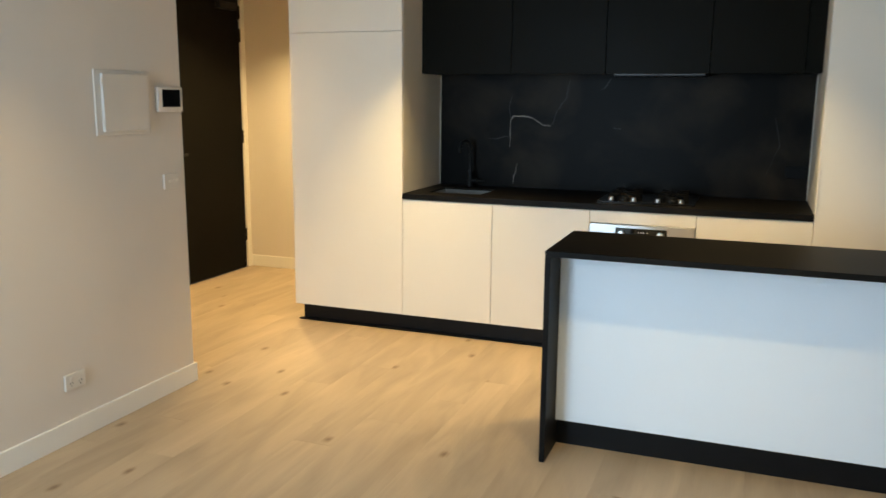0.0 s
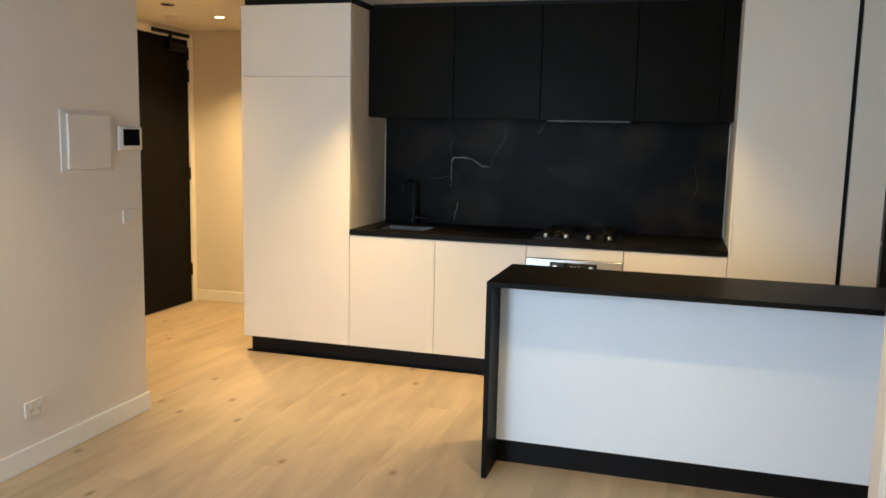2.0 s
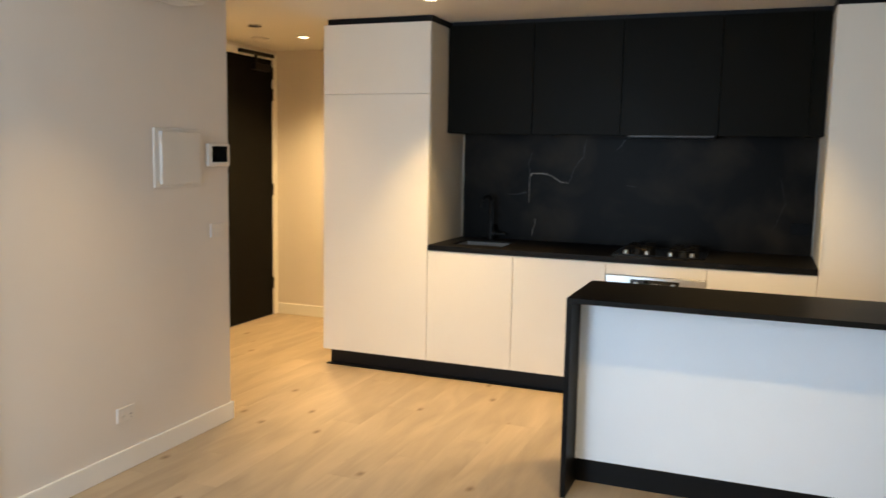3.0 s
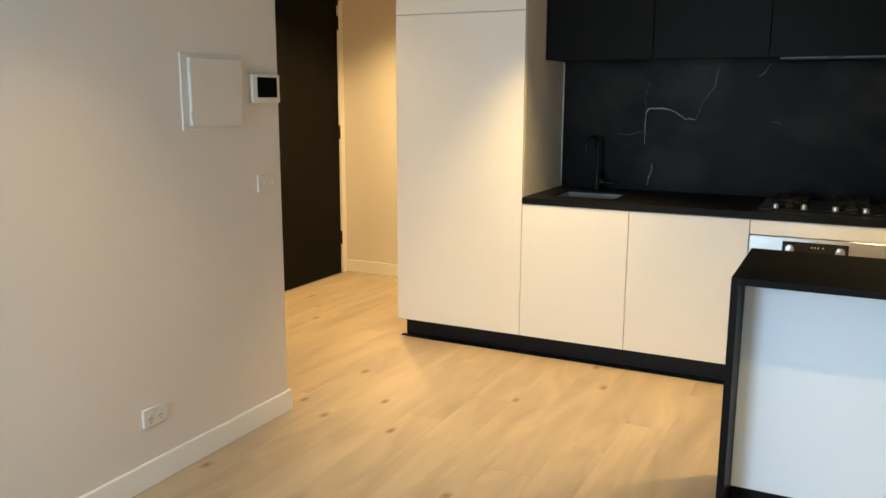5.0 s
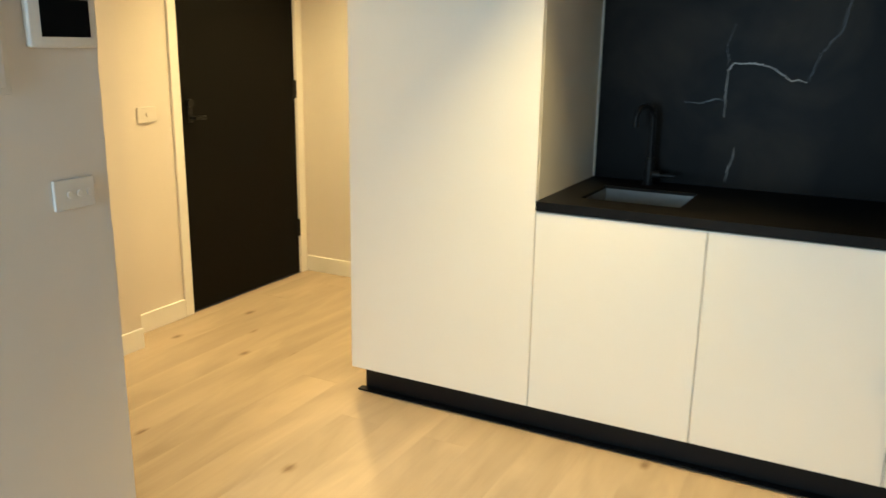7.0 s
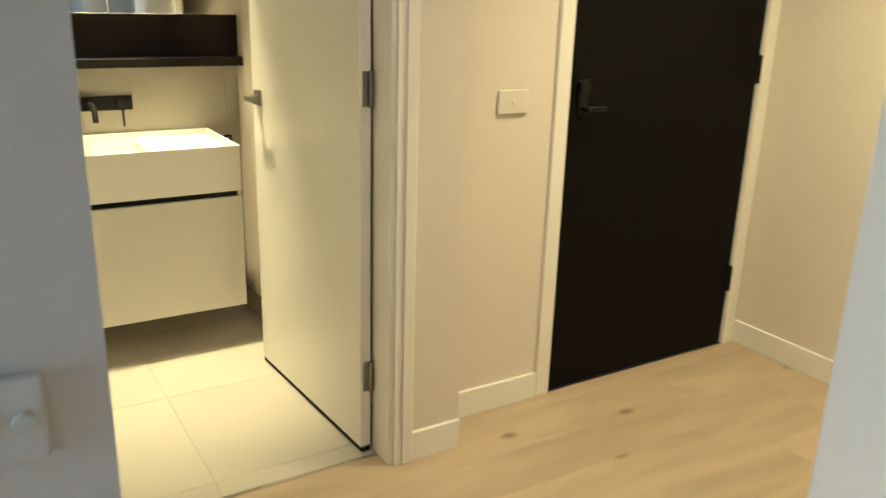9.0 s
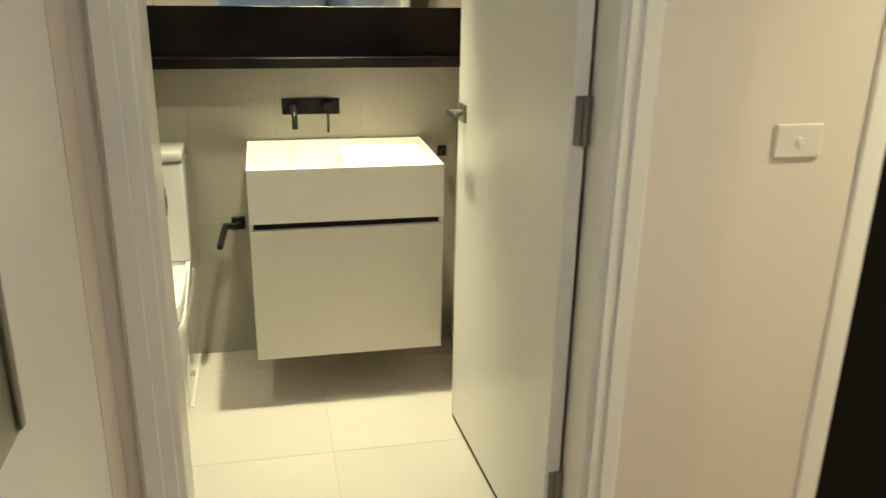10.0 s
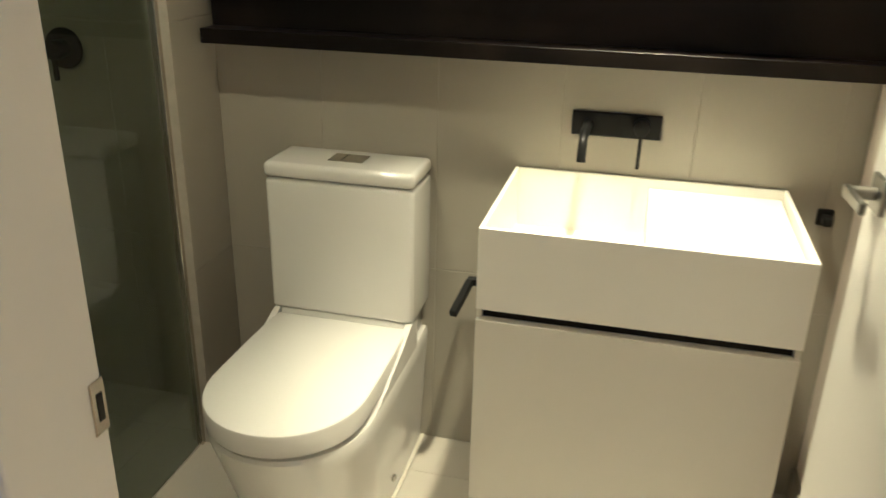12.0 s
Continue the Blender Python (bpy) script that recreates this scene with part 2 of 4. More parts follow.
def loft(rings):
    """Skin over rings of equal count, closed at both ends."""
    bm = bmesh.new()
    vs = [[bm.verts.new(p) for p in r] for r in rings]
    n = len(vs[0])
    for a, b in zip(vs, vs[1:]):
        for k in range(n):
            bm.faces.new((a[k], a[(k + 1) % n], b[(k + 1) % n], b[k]))
    bm.faces.new(vs[0][::-1])
    bm.faces.new(vs[-1])
    bmesh.ops.recalc_face_normals(bm, faces=bm.faces)
    return bm


def mesh_of(name, bm, mat, smooth=False):
    me = bpy.data.meshes.new(name)
    bm.to_mesh(me)
    bm.free()
    me.materials.append(mat)
    if smooth:
        for p in me.polygons:
            p.use_smooth = True
        me.set_sharp_from_angle(angle=radians(38))
    return me


def part(name, bm, mat, parent, label="", smooth=False):
    o = new(name, mesh_of(name, bm, mat, smooth))
    o.parent = parent
    if parent is not None and parent.type == "EMPTY":
        o.matrix_parent_inverse = parent.matrix_basis.inverted()
    if label:
        tagged(o, label)
    return o


def thing(name, label, category, at=(0, 0, 0), group="", kind=""):
    o = new(name)
    o.empty_display_size = 0.1
    o.location = at
    return tagged(o, label, category, group, kind)


def single(name, bm, mat, label, category, group="", kind="", smooth=False):
    return tagged(new(name, mesh_of(name, bm, mat, smooth)), label, category, group, kind)


def structure(name, bm, mat, label, category):
    return single(name, bm, mat, label, category, kind="structure")


# ---- the shell ----
DOOR_TOP = 2.345
# living-room wall that turns the corner into the hall, with a bedroom door and a cupboard let into it
structure("wall_west", boxes(
    (0.0, 0.125, -6.2, -3.74, 0, CEIL), (0.0, 0.125, -3.74, -2.90, DOOR_TOP, CEIL), (0.0, 0.125, -2.90, -1.27, 0, CEIL),
    (-0.09, 0.0, -1.37, -1.27, 0, CEIL), (-1.06, -0.09, -1.37, -1.27, DOOR_TOP, CEIL), (-1.18, -1.06, -1.37, -1.27, 0, CEIL)),
    WALL, "smooth off-white painted plasterboard living room wall", "wall")
# hall end wall with the bathroom doorway, set forward of the entry wall
structure("wall_bathroom_door", boxes(
    (-1.29, -1.18, -1.37, -1.165, 0, CEIL), (-1.29, -1.18, -1.165, -0.31, DOOR_TOP, CEIL), (-1.29, -1.18, -0.31, -0.06, 0, CEIL)),
    WALL, "off-white painted hall wall with the bathroom doorway", "wall")
structure("wall_entry", boxes(
    (-1.45, -1.335, -0.06, 0.425, 0, CEIL), (-1.45, -1.335, 0.425, 1.405, 2.352, CEIL), (-1.45, -1.335, 1.405, 1.47, 0, CEIL)),
    WALL, "off-white painted entry wall around the front door", "wall")
structure("wall_hall_end", boxes((-1.45, 0.03, 1.47, 1.58, 0, CEIL)), WALL, "off-white painted wall closing the hall", "wall")
structure("wall_kitchen_back", boxes((0.03, 4.12, 0.70, 0.82, 0, CEIL), (0.03, 0.13, 0.82, 1.58, 0, CEIL)), WALL, "painted wall behind the kitchen", "wall")
structure("wall_kitchen_side", boxes((4.02, 4.12, -2.2, 0.70, 0, CEIL), (3.675, 4.02, -2.32, -2.2, 0, CEIL)), WALL, "painted side wall beside the kitchen", "wall")
structure("wall_east", boxes((3.555, 3.675, -6.2, -3.30, 0, CEIL), (3.555, 3.675, -3.30, -2.47, 2.345, CEIL), (3.555, 3.675, -2.47, -2.2, 0, CEIL)),
          WALL, "painted living room wall with a closed white door", "wall")
structure("wall_window", boxes((0.0, 0.35, -6.32, -6.2, 0, CEIL), (3.40, 3.675, -6.32, -6.2, 0, CEIL), (0.35, 3.40, -6.32, -6.2, 2.36, CEIL)),
          WALL, "painted wall around the glazed balcony door", "wall")
structure("wall_bathroom_right", boxes((-2.85, -1.29, -0.255, -0.06, 0, CEIL)), WALL, "bathroom side wall behind the open door", "wall")
structure("wall_bathroom_back", boxes((-2.85, -2.7165, -2.85, -0.255, 0, CEIL)), GROUT, "bathroom rear wall carrying porcelain tiles", "wall")
structure("wall_shower_end", boxes((-2.7165, -1.29, -2.85, -2.7515, 0, CEIL)), GROUT, "tiled end wall of the shower", "wall")
structure("wall_bathroom_front", boxes((-1.29, -1.18, -2.85, -1.37, 0, CEIL)), WALL, "painted bathroom wall beside the doorway", "wall")
structure("ceiling", boxes((-2.85, 4.12, -6.32, 1.58, CEIL, CEIL + 0.1)), CEILING, "flat white painted plasterboard ceiling", "ceiling")
floor = structure("floor", boxes((-1.45, 4.12, -6.32, 1.58, -0.06, -0.016)), SUBFLOOR, "pale limed oak plank floor with scattered knots", "floor")
bath_floor = structure("bathroom_floor", boxes((-2.85, -1.255, -2.85, -0.06, -0.06, -0.0012)), GROUT, "pale greige porcelain tiled bathroom floor", "floor")


def skirting(x0, x1, y0, y1, h=0.10):
    bm = bmesh.new()
    box(bm, x0, x1, y0, y1, 0, h, 0.002)
    return structure("baseboard", bm, TRIM, "square-edged white painted skirting board", "baseboard")


skirting(0.125, 0.139, -2.815, -1.256)
skirting(-0.09, 0.1248, -1.2698, -1.256)
skirting(0.125, 0.139, -6.2, -3.83)
skirting(-1.1798, -1.166, -0.245, -0.06)
skirting(-1.3348, -1.321, -0.06, 0.372)
skirting(-1.33, -0.0, 1.456, 1.4698)
skirting(3.541, 3.5548, -2.38, -2.2)
skirting(3.541, 3.5548, -6.2, -3.39)
skirting(3.675, 4.02, -2.1998, -2.186)


def architrave(name, xf, y0, y1, top, side, width=0.075):
    """A stepped door surround on a wall face x = xf, round an opening y0..y1; side +1 stands towards +x."""
    a = thing(name, "white painted stepped timber door surround", "trim", (xf, (y0 + y1) / 2, 0), kind="structure")

    def leg(ya, yb, za, zb):
        s = side
        outer = boxes((min(xf, xf + s * 0.012), max(xf, xf + s * 0.012), ya, yb, za, zb), bevel=0.002)
        return outer
    for inner, sign in ((y0, -1), (y1, 1)):
        ya, yb = sorted((inner + sign * 0.008, inner + sign * width))
        bm = leg(ya, yb, 0, top + 0.008)
        ya2, yb2 = sorted((inner + sign * width * 0.45, inner + sign * (width - 0.006)))
        box(bm, *sorted((xf + side * 0.012, xf + side * 0.019)), ya2, yb2, 0, top + 0.008 + width * 0.4, 0.002)
        part("side_moulding", bm, TRIM, a)
    bm = leg(y0 - width, y1 + width, top + 0.008, min(top + width, CEIL - 0.004))
    part("head_moulding", bm, TRIM, a)
    return a


def jamb(name, x0, x1, y0, y1, top, mat=None):
    m = mat or TRIM
    j = thing(name, "white painted timber door lining" if mat is None else "painted steel door frame", "door frame", ((x0 + x1) / 2, y0, 0), kind="structure")
    part("side_lining", boxes((x0, x1, y0, y0 + 0.018, 0, top - 0.018), bevel=0.0015), m, j)
    part("side_lining", boxes((x0, x1, y1 - 0.018, y1, 0, top - 0.018), bevel=0.0015), m, j)
    part("head_lining", boxes((x0, x1, y0, y1, top - 0.018, top - 0.001), bevel=0.0015), m, j)
    return j


def hinge_plate(parent, x, y, z, h=0.10, mat=None, turn=0.0, w=0.032):
    bm = boxes((-0.002, 0.0025, -w, w, -h / 2, h / 2), bevel=0.001)
    cyl(0.0075, h, pose(0.005, 0, 0), bm=bm, seg=14)
    for k in (-0.3, 0.0, 0.3):
        cyl(0.0045, 0.002, pose(0.003, 0.018, k * h, 0, 90, 0), bm=bm, seg=10)
        cyl(0.0045, 0.002, pose(0.003, -0.018, k * h, 0, 90, 0), bm=bm, seg=10)
    bm.transform(pose(x, y, z, 0, 0, turn))
    return part("hinge", bm, mat or HINGE_STEEL, parent, "satin metal butt hinge" if mat is None else "black butt hinge", smooth=True)


# bathroom door, standing open against the side wall
architrave("bathroom_architrave", -1.18, -1.165, -0.31, DOOR_TOP, 1)
jamb("bathroom_door_lining", -1.292, -1.178, -1.177, -0.298, DOOR_TOP)


def lever(parent, m, mat, label):
    """Square rose with a slim flat lever; its axis is the pose's x, the lever runs along y."""
    bm = boxes((0, 0.008, -0.027, 0.027, -0.027, 0.027), bevel=0.002)
    cyl(0.010, 0.045, pose(0.028, 0, 0, 0, 90, 0), bm=bm, seg=16)
    box(bm, 0.040, 0.051, -0.012, 0.080, -0.010, 0.010, 0.003)
    bm.transform(m)
    return part("lever_handle", bm, mat, parent, label, smooth=True)


bd = thing("bathroom_door", "flush white painted bathroom door standing open", "door", (-1.285, -0.322, 0), kind="structure")
bd_m = pose(-1.285, -0.325, 0, 0, 0, 183.0)
bm = boxes((0.0, 0.80, 0.0, 0.036, 0.022, 2.325), bevel=0.0015)
bm.transform(bd_m)
leaf = part("door_leaf", bm, TRIM, bd)
bm = boxes((0.0, 0.80, 0.004, 0.032, 0.004, 0.0215))
bm.transform(bd_m)
part("seal_strip", bm, BLACK_PLASTIC, bd, "dark brush seal under the door")
lever(bd, bd_m @ pose(0.745, 0.036, 1.048, 0, 0, 90), HINGE_STEEL, "brushed nickel lever on a square rose")
for hz in (0.27, 1.16, 2.1):
    hinge_plate(bd, -1.2825, -0.330, hz, w=0.022)

strike = thing("strike_plate", "small satin metal strike plate let into the door lining", "strike plate", (-1.27, -1.158, 1.05))
bm = boxes((-1.2918, -1.274, -1.1592, -1.1565, 0.998, 1.048), bevel=0.0008)
part("plate", bm, CHROME, strike)
part("latch_hole", boxes((-1.287, -1.280, -1.1567, -1.1558, 1.010, 1.036)), BLACK_METAL, strike, "dark latch hole")

# entry door
ed = thing("front_door", "full-height black painted entry door, closed", "door", (-1.34, 0.91, 0), kind="structure")
part("door_leaf", boxes((-1.385, -1.340, 0.437, 1.391, 0.006, 2.338), bevel=0.002), BLACK_DOOR, ed)
part("frame_side", boxes((-1.39, -1.322, 0.374, 0.434, 0, 2.40), bevel=0.003), TRIM, ed, "white painted door frame")
part("frame_side", boxes((-1.39, -1.322, 1.394, 1.452, 0, 2.40), bevel=0.003), TRIM, ed, "white painted door frame")
part("frame_head", boxes((-1.39, -1.322, 0.434, 1.394, 2.342, 2.40), bevel=0.003), TRIM, ed, "white painted door frame")
for hz in (0.30, 1.17, 2.03, 2.22):
    hinge_plate(ed, -1.3385, 1.3935, hz, h=0.11, mat=BLACK_METAL, w=0.02)
bm = boxes((-1.340, -1.330, 0.480, 0.520, 1.035, 1.155), bevel=0.003)
cyl(0.022, 0.012, pose(-1.327, 0.50, 1.135, 0, 90, 0), bm=bm)
cyl(0.010, 0.05, pose(-1.31, 0.50, 1.06, 0, 90, 0), bm=bm)
box(bm, -1.292, -1.278, 0.488, 0.568, 1.05, 1.07, 0.004)
part("lever_handle", bm, BLACK_METAL, ed, "black lever with a lock cylinder", smooth=True)
bm = boxes((-1.338, -1.285, 1.06, 1.30, 2.225, 2.285), bevel=0.004)
box(bm, -1.315, -1.297, 1.08, 1.11, 2.285, 2.352, 0.002)
part("door_closer", bm, BLACK_METAL, ed, "black overhead door closer")
part("closer_rail", boxes((-1.318, -1.29, 0.85, 1.36, 2.352, 2.382), bevel=0.003), BLACK_METAL, ed, "black closer slide rail")

# bedroom door in the living-room wall and a door in the wall facing it
architrave("bedroom_architrave", 0.125, -3.74, -2.90, DOOR_TOP, 1)
jamb("bedroom_door_lining", -0.002, 0.127, -3.752, -2.888, DOOR_TOP)
rd = thing("bedroom_door", "flush white painted bedroom door, closed", "door", (0.1, -3.3, 0), kind="structure")
part("door_leaf", boxes((0.078, 0.114, -3.730, -2.912, 0.012, 2.325), bevel=0.0015), TRIM, rd)
for hz in (0.225, 1.155, 2.1):
    hinge_plate(rd, 0.1155, -2.909, hz, w=0.02)
lever(rd, pose(0.114, -3.66, 1.02), CHROME, "brushed nickel lever on a square rose")
architrave("east_architrave", 3.555, -3.30, -2.47, DOOR_TOP, -1)
jamb("east_door_lining", 3.553, 3.677, -3.312, -2.458, DOOR_TOP)
rd = thing("store_door", "flush white painted door, closed", "door", (3.6, -2.9, 0), kind="structure")
part("door_leaf", boxes((3.595, 3.631, -3.292, -2.478, 0.012, 2.325), bevel=0.0015), TRIM, rd)
lever(rd, pose(3.595, -3.22, 1.02, 0, 0, 180), CHROME, "brushed nickel lever on a square rose")

# hall cupboard with two flush doors and a long let-in pull
cup = thing("hall_cupboard", "flush white hall cupboard with a long inset metal pull", "cupboard", (-0.57, -1.3, 0))
part("carcass", boxes((-1.058, -0.092, -1.369, -1.302, 0, DOOR_TOP - 0.002)), CARCASS, cup)
d1 = part("door", boxes((-0.548, -0.094, -1.30, -1.2705, 0.01, DOOR_TOP - 0.006), bevel=0.0015), TRIM, cup)
d2 = part("door", boxes((-1.056, -0.552, -1.30, -1.2705, 0.01, DOOR_TOP - 0.006), bevel=0.0015), TRIM, cup)
bm = boxes((-0.665, -0.5535, -1.2705, -1.2675, 0.93, 1.235), bevel=0.001)
box(bm, -0.655, -0.640, -1.2675, -1.262, 0.935, 1.23, 0.001)
part("pull", bm, HINGE_STEEL, d2, "long brushed steel flush pull")

# balcony door behind the start of the walk
win = thing("window_1", "aluminium framed glazed balcony door", "window", (1.87, -6.26, 0), kind="structure")
for xa, xb in ((0.35, 0.41), (1.845, 1.905), (3.34, 3.40)):
    part("mullion", boxes((xa, xb, -6.30, -6.22, 0, 2.30), bevel=0.003), BLACK_METAL, win)
part("head_rail", boxes((0.35, 3.40, -6.30, -6.22, 2.30, 2.36), bevel=0.003), BLACK_METAL, win)
part("sill_rail", boxes((0.35, 3.40, -6.30, -6.22, -0.015, 0.05), bevel=0.003), BLACK_METAL, win)
for xa, xb in ((0.41, 1.845), (1.905, 3.34)):
    g = part("pane", boxes((xa, xb, -6.264, -6.256, 0.05, 2.30)), CLEAR_GLASS, win)
    g.visible_shadow = False

# ---- kitchen ----
TOP_Z, BOT_Z = 2.388, 0.12


def front(bmx, parent, label="", mat=None, name="door_front"):
    return part(name, boxes(bmx, bevel=0.0015), mat or LAMINATE, parent, label)


def kick(x0, x1, parent):
    part("floor_bead", boxes((x0 - 0.02 if x0 < 0.1 else x0, x1, 0.036, 0.0745, 0.0, 0.007), bevel=0.002), BLACK_KICK, parent, "black floor bead")
    return part("kickboard", boxes((x0, x1, 0.075, 0.09, 0.0, 0.118)), BLACK_KICK, parent, "black kickboard")


G = 0.0015
tall = thing("tall_fridge_cabinet", "cream laminate floor-to-ceiling cabinet with a black kickboard", "cabinet", (0.4, 0.3, 0))
part("side_panel", boxes((0.0, 0.018, 0.0205, 0.699, BOT_Z, TOP_Z), bevel=0.001), LAMINATE, tall)
part("side_panel", boxes((0.782, 0.80, 0.0205, 0.699, BOT_Z, TOP_Z), bevel=0.001), LAMINATE, tall)
part("carcass", boxes((0.018, 0.782, 0.022, 0.699, BOT_Z, TOP_Z)), CARCASS, tall)
front((0.0, 0.80 - G, 0.0, 0.0195, BOT_Z, 1.9205 - G), tall)
front((0.0, 0.80 - G, 0.0, 0.0195, 1.9205 + G, TOP_Z), tall)
part("shadow_gap", boxes((0.02, 0.80, 0.02, 0.69, TOP_Z + 0.001, CEIL - 0.001)), BLACK_KICK, tall, "black recessed strip at the ceiling")
kick(0.023, 0.80, tall)

for i, x in enumerate((0.80, 1.40, 2.60)):
    c = thing("base_cabinet", ("cream laminate sink cabinet under the dark bench", "cream laminate base cabinet under the dark bench", "cream laminate base cabinet beside the oven")[i],
              "cabinet", (x + 0.3, 0.3, 0), "kitchen base cabinets")
    hgt = 0.62 if i == 0 else 0.878
    part("body", boxes((x + 0.001, x + 0.599, 0.022, 0.66, BOT_Z, hgt)), CARCASS, c)
    front((x + G, x + 0.6 - G, 0.0, 0.0195, BOT_Z, 0.878), c)
    kick(x, x + 0.6, c)

ovc = thing("oven_cabinet", "cream laminate oven housing with filler strips", "cabinet", (2.3, 0.3, 0), "kitchen base cabinets")
part("body", boxes((2.001, 2.599, 0.56, 0.66, BOT_Z, 0.878)), CARCASS, ovc)
front((2.0 + G, 2.6 - G, 0.0, 0.0195, 0.806, 0.878), ovc, name="filler_strip")
front((2.0 + G, 2.6 - G, 0.0, 0.0195, BOT_Z, 0.198), ovc, name="filler_strip")
kick(2.0, 2.6, ovc)

oven = thing("built_in_oven", "stainless steel built-in oven with dark glass door", "oven", (2.3, 0.2, 0.2))
part("body", boxes((2.01, 2.59, 0.01, 0.55, 0.201, 0.803)), CARCASS, oven)
part("control_panel", boxes((2.003, 2.597, -0.012, 0.0095, 0.702, 0.803), bevel=0.002), STEEL, oven, "brushed steel control panel")
part("display", boxes((2.155, 2.445, -0.0155, -0.0122, 0.716, 0.786), bevel=0.0015), DARK_GLASS, oven, "black glass display strip")
for kx in (2.19, 2.41):
    part("knob", cyl(0.021, 0.026, pose(kx, -0.028, 0.751, 90, 0, 0), bevel=0.003), STEEL, oven, "round brushed steel knob", smooth=True)
for kx in (2.285, 2.30, 2.315, 2.335):
    part("clock_digit", boxes((kx - 0.003, kx + 0.003, -0.0162, -0.0156, 0.760, 0.767)), WHITE_PLASTIC, oven, "pale display mark")
od = part("oven_door", boxes((2.003, 2.597, -0.016, 0.0095, 0.202, 0.697), bevel=0.003), STEEL, oven, "brushed steel oven door")
part("door_glass", boxes((2.003, 2.597, -0.0195, -0.0162, 0.336, 0.640), bevel=0.001), DARK_GLASS, od, "dark reflective glass")
bm = boxes((2.02, 2.58, -0.056, -0.040, 0.652, 0.680), bevel=0.004)
box(bm, 2.04, 2.06, -0.042, -0.015, 0.656, 0.676, 0.002)
box(bm, 2.54, 2.56, -0.042, -0.015, 0.656, 0.676, 0.002)
part("handle", bm, STEEL, od, "flat brushed steel handle bar")

# bench top with a cut-out for the sink
SX0, SX1, SY0, SY1 = 0.915, 1.275, 0.15, 0.47
BZ0, BZ1 = 0.882, 0.916
bm = bmesh.new()
for d in ((0.80, SX0, -0.004, 0.668), (SX1, 3.20, -0.004, 0.668), (SX0, SX1, -0.004, SY0), (SX0, SX1, SY1, 0.668)):
    box(bm, *d, BZ0, BZ1)
bmesh.ops.remove_doubles(bm, verts=bm.verts, dist=0.0005)
single("kitchen_benchtop", bm, BENCH, "charcoal stone kitchen bench top with an undermount sink cut-out", "benchtop")
sink = thing("kitchen_sink", "small stainless steel undermount sink in the dark bench", "sink", (1.09, 0.33, 0.70))
bm = boxes((SX0 + 0.0004, SX0 + 0.003, SY0 + 0.0004, SY1 - 0.0004, 0.70, 0.904), (SX1 - 0.003, SX1 - 0.0004, SY0 + 0.0004, SY1 - 0.0004, 0.70, 0.904),
           (SX0 + 0.003, SX1 - 0.003, SY0 + 0.0004, SY0 + 0.003, 0.70, 0.904), (SX0 + 0.003, SX1 - 0.003, SY1 - 0.003, SY1 - 0.0004, 0.70, 0.904),
           (SX0 + 0.003, SX1 - 0.003, SY0 + 0.003, SY1 - 0.003, 0.70, 0.712))
part("bowl", bm, SATIN_STEEL, sink)
part("waste", cyl(0.04, 0.006, pose(1.09, 0.33, 0.714), bevel=0.001), CHROME, sink, "round steel waste", smooth=True)
tap = thing("kitchen_tap", "matt black gooseneck kitchen mixer tap", "tap", (1.06, 0.57, BZ1))
bm = cyl(0.024, 0.012, pose(1.06, 0.57, BZ1 + 0.006), bevel=0.002)
cyl(0.019, 0.10, pose(1.06, 0.57, BZ1 + 0.06), bm=bm)
part("body", bm, BLACK_METAL, tap, smooth=True)
arc = [(1.06, 0.57, BZ1 + 0.10), (1.06, 0.57, BZ1 + 0.27)] + [(1.06 - 0.045 * (1 - math.cos(a)) * 0.5, 0.57 - 0.045 * (1 - math.cos(a)), BZ1 + 0.27 + 0.045 * math.sin(a))
                                                              for a in [math.pi * k / 10 for k in range(1, 11)]]
arc += [(1.015, 0.48, BZ1 + 0.235)]
part("spout", tube(arc, 0.0105), BLACK_METAL, tap, smooth=True)
bm = cyl(0.017, 0.03, pose(1.09, 0.57, BZ1 + 0.045, 0, 90, 0))
box(bm, 1.10, 1.165, 0.563, 0.577, BZ1 + 0.038, BZ1 + 0.05, 0.003)
part("lever", bm, BLACK_METAL, tap, smooth=True)

# gas cooktop
hob = thing("gas_cooktop", "black glass gas cooktop with cast trivets", "cooktop", (2.30, 0.33, BZ1))
part("glass_plate", boxes((2.02, 2.58, 0.10, 0.56, BZ1 + 0.0005, BZ1 + 0.009), bevel=0.002), DARK_GLASS, hob)
HZ = BZ1 + 0.009
for bx, by, r in ((2.16, 0.43, 0.05), (2.16, 0.22, 0.038), (2.44, 0.43, 0.038), (2.44, 0.22, 0.045)):
    b = part("burner", cyl(r, 0.016, pose(bx, by, HZ + 0.008), r2=r * 0.85, bevel=0.002), BRASS if by > 0.3 and bx < 2.3 else BLACK_METAL, hob, smooth=True)
    part("burner_cap", cyl(r * 0.72, 0.008, pose(bx, by, HZ + 0.020), bevel=0.002), BLACK_METAL, b, smooth=True)
    for a in range(4):
        bm = boxes((0.03, 0.105, -0.005, 0.005, 0.030, 0.042))
        box(bm, 0.093, 0.105, -0.0045, 0.0045, 0.0, 0.031)
        bm.transform(pose(bx, by, HZ, 0, 0, 90 * a + 45))
        part("trivet_arm", bm, BLACK_METAL, hob)
for kx in (2.10, 2.23, 2.37, 2.50):
    part("knob", cyl(0.017, 0.024, pose(kx, 0.125, HZ + 0.012), r2=0.014, bevel=0.002), STEEL, hob, "round metal knob", smooth=True)

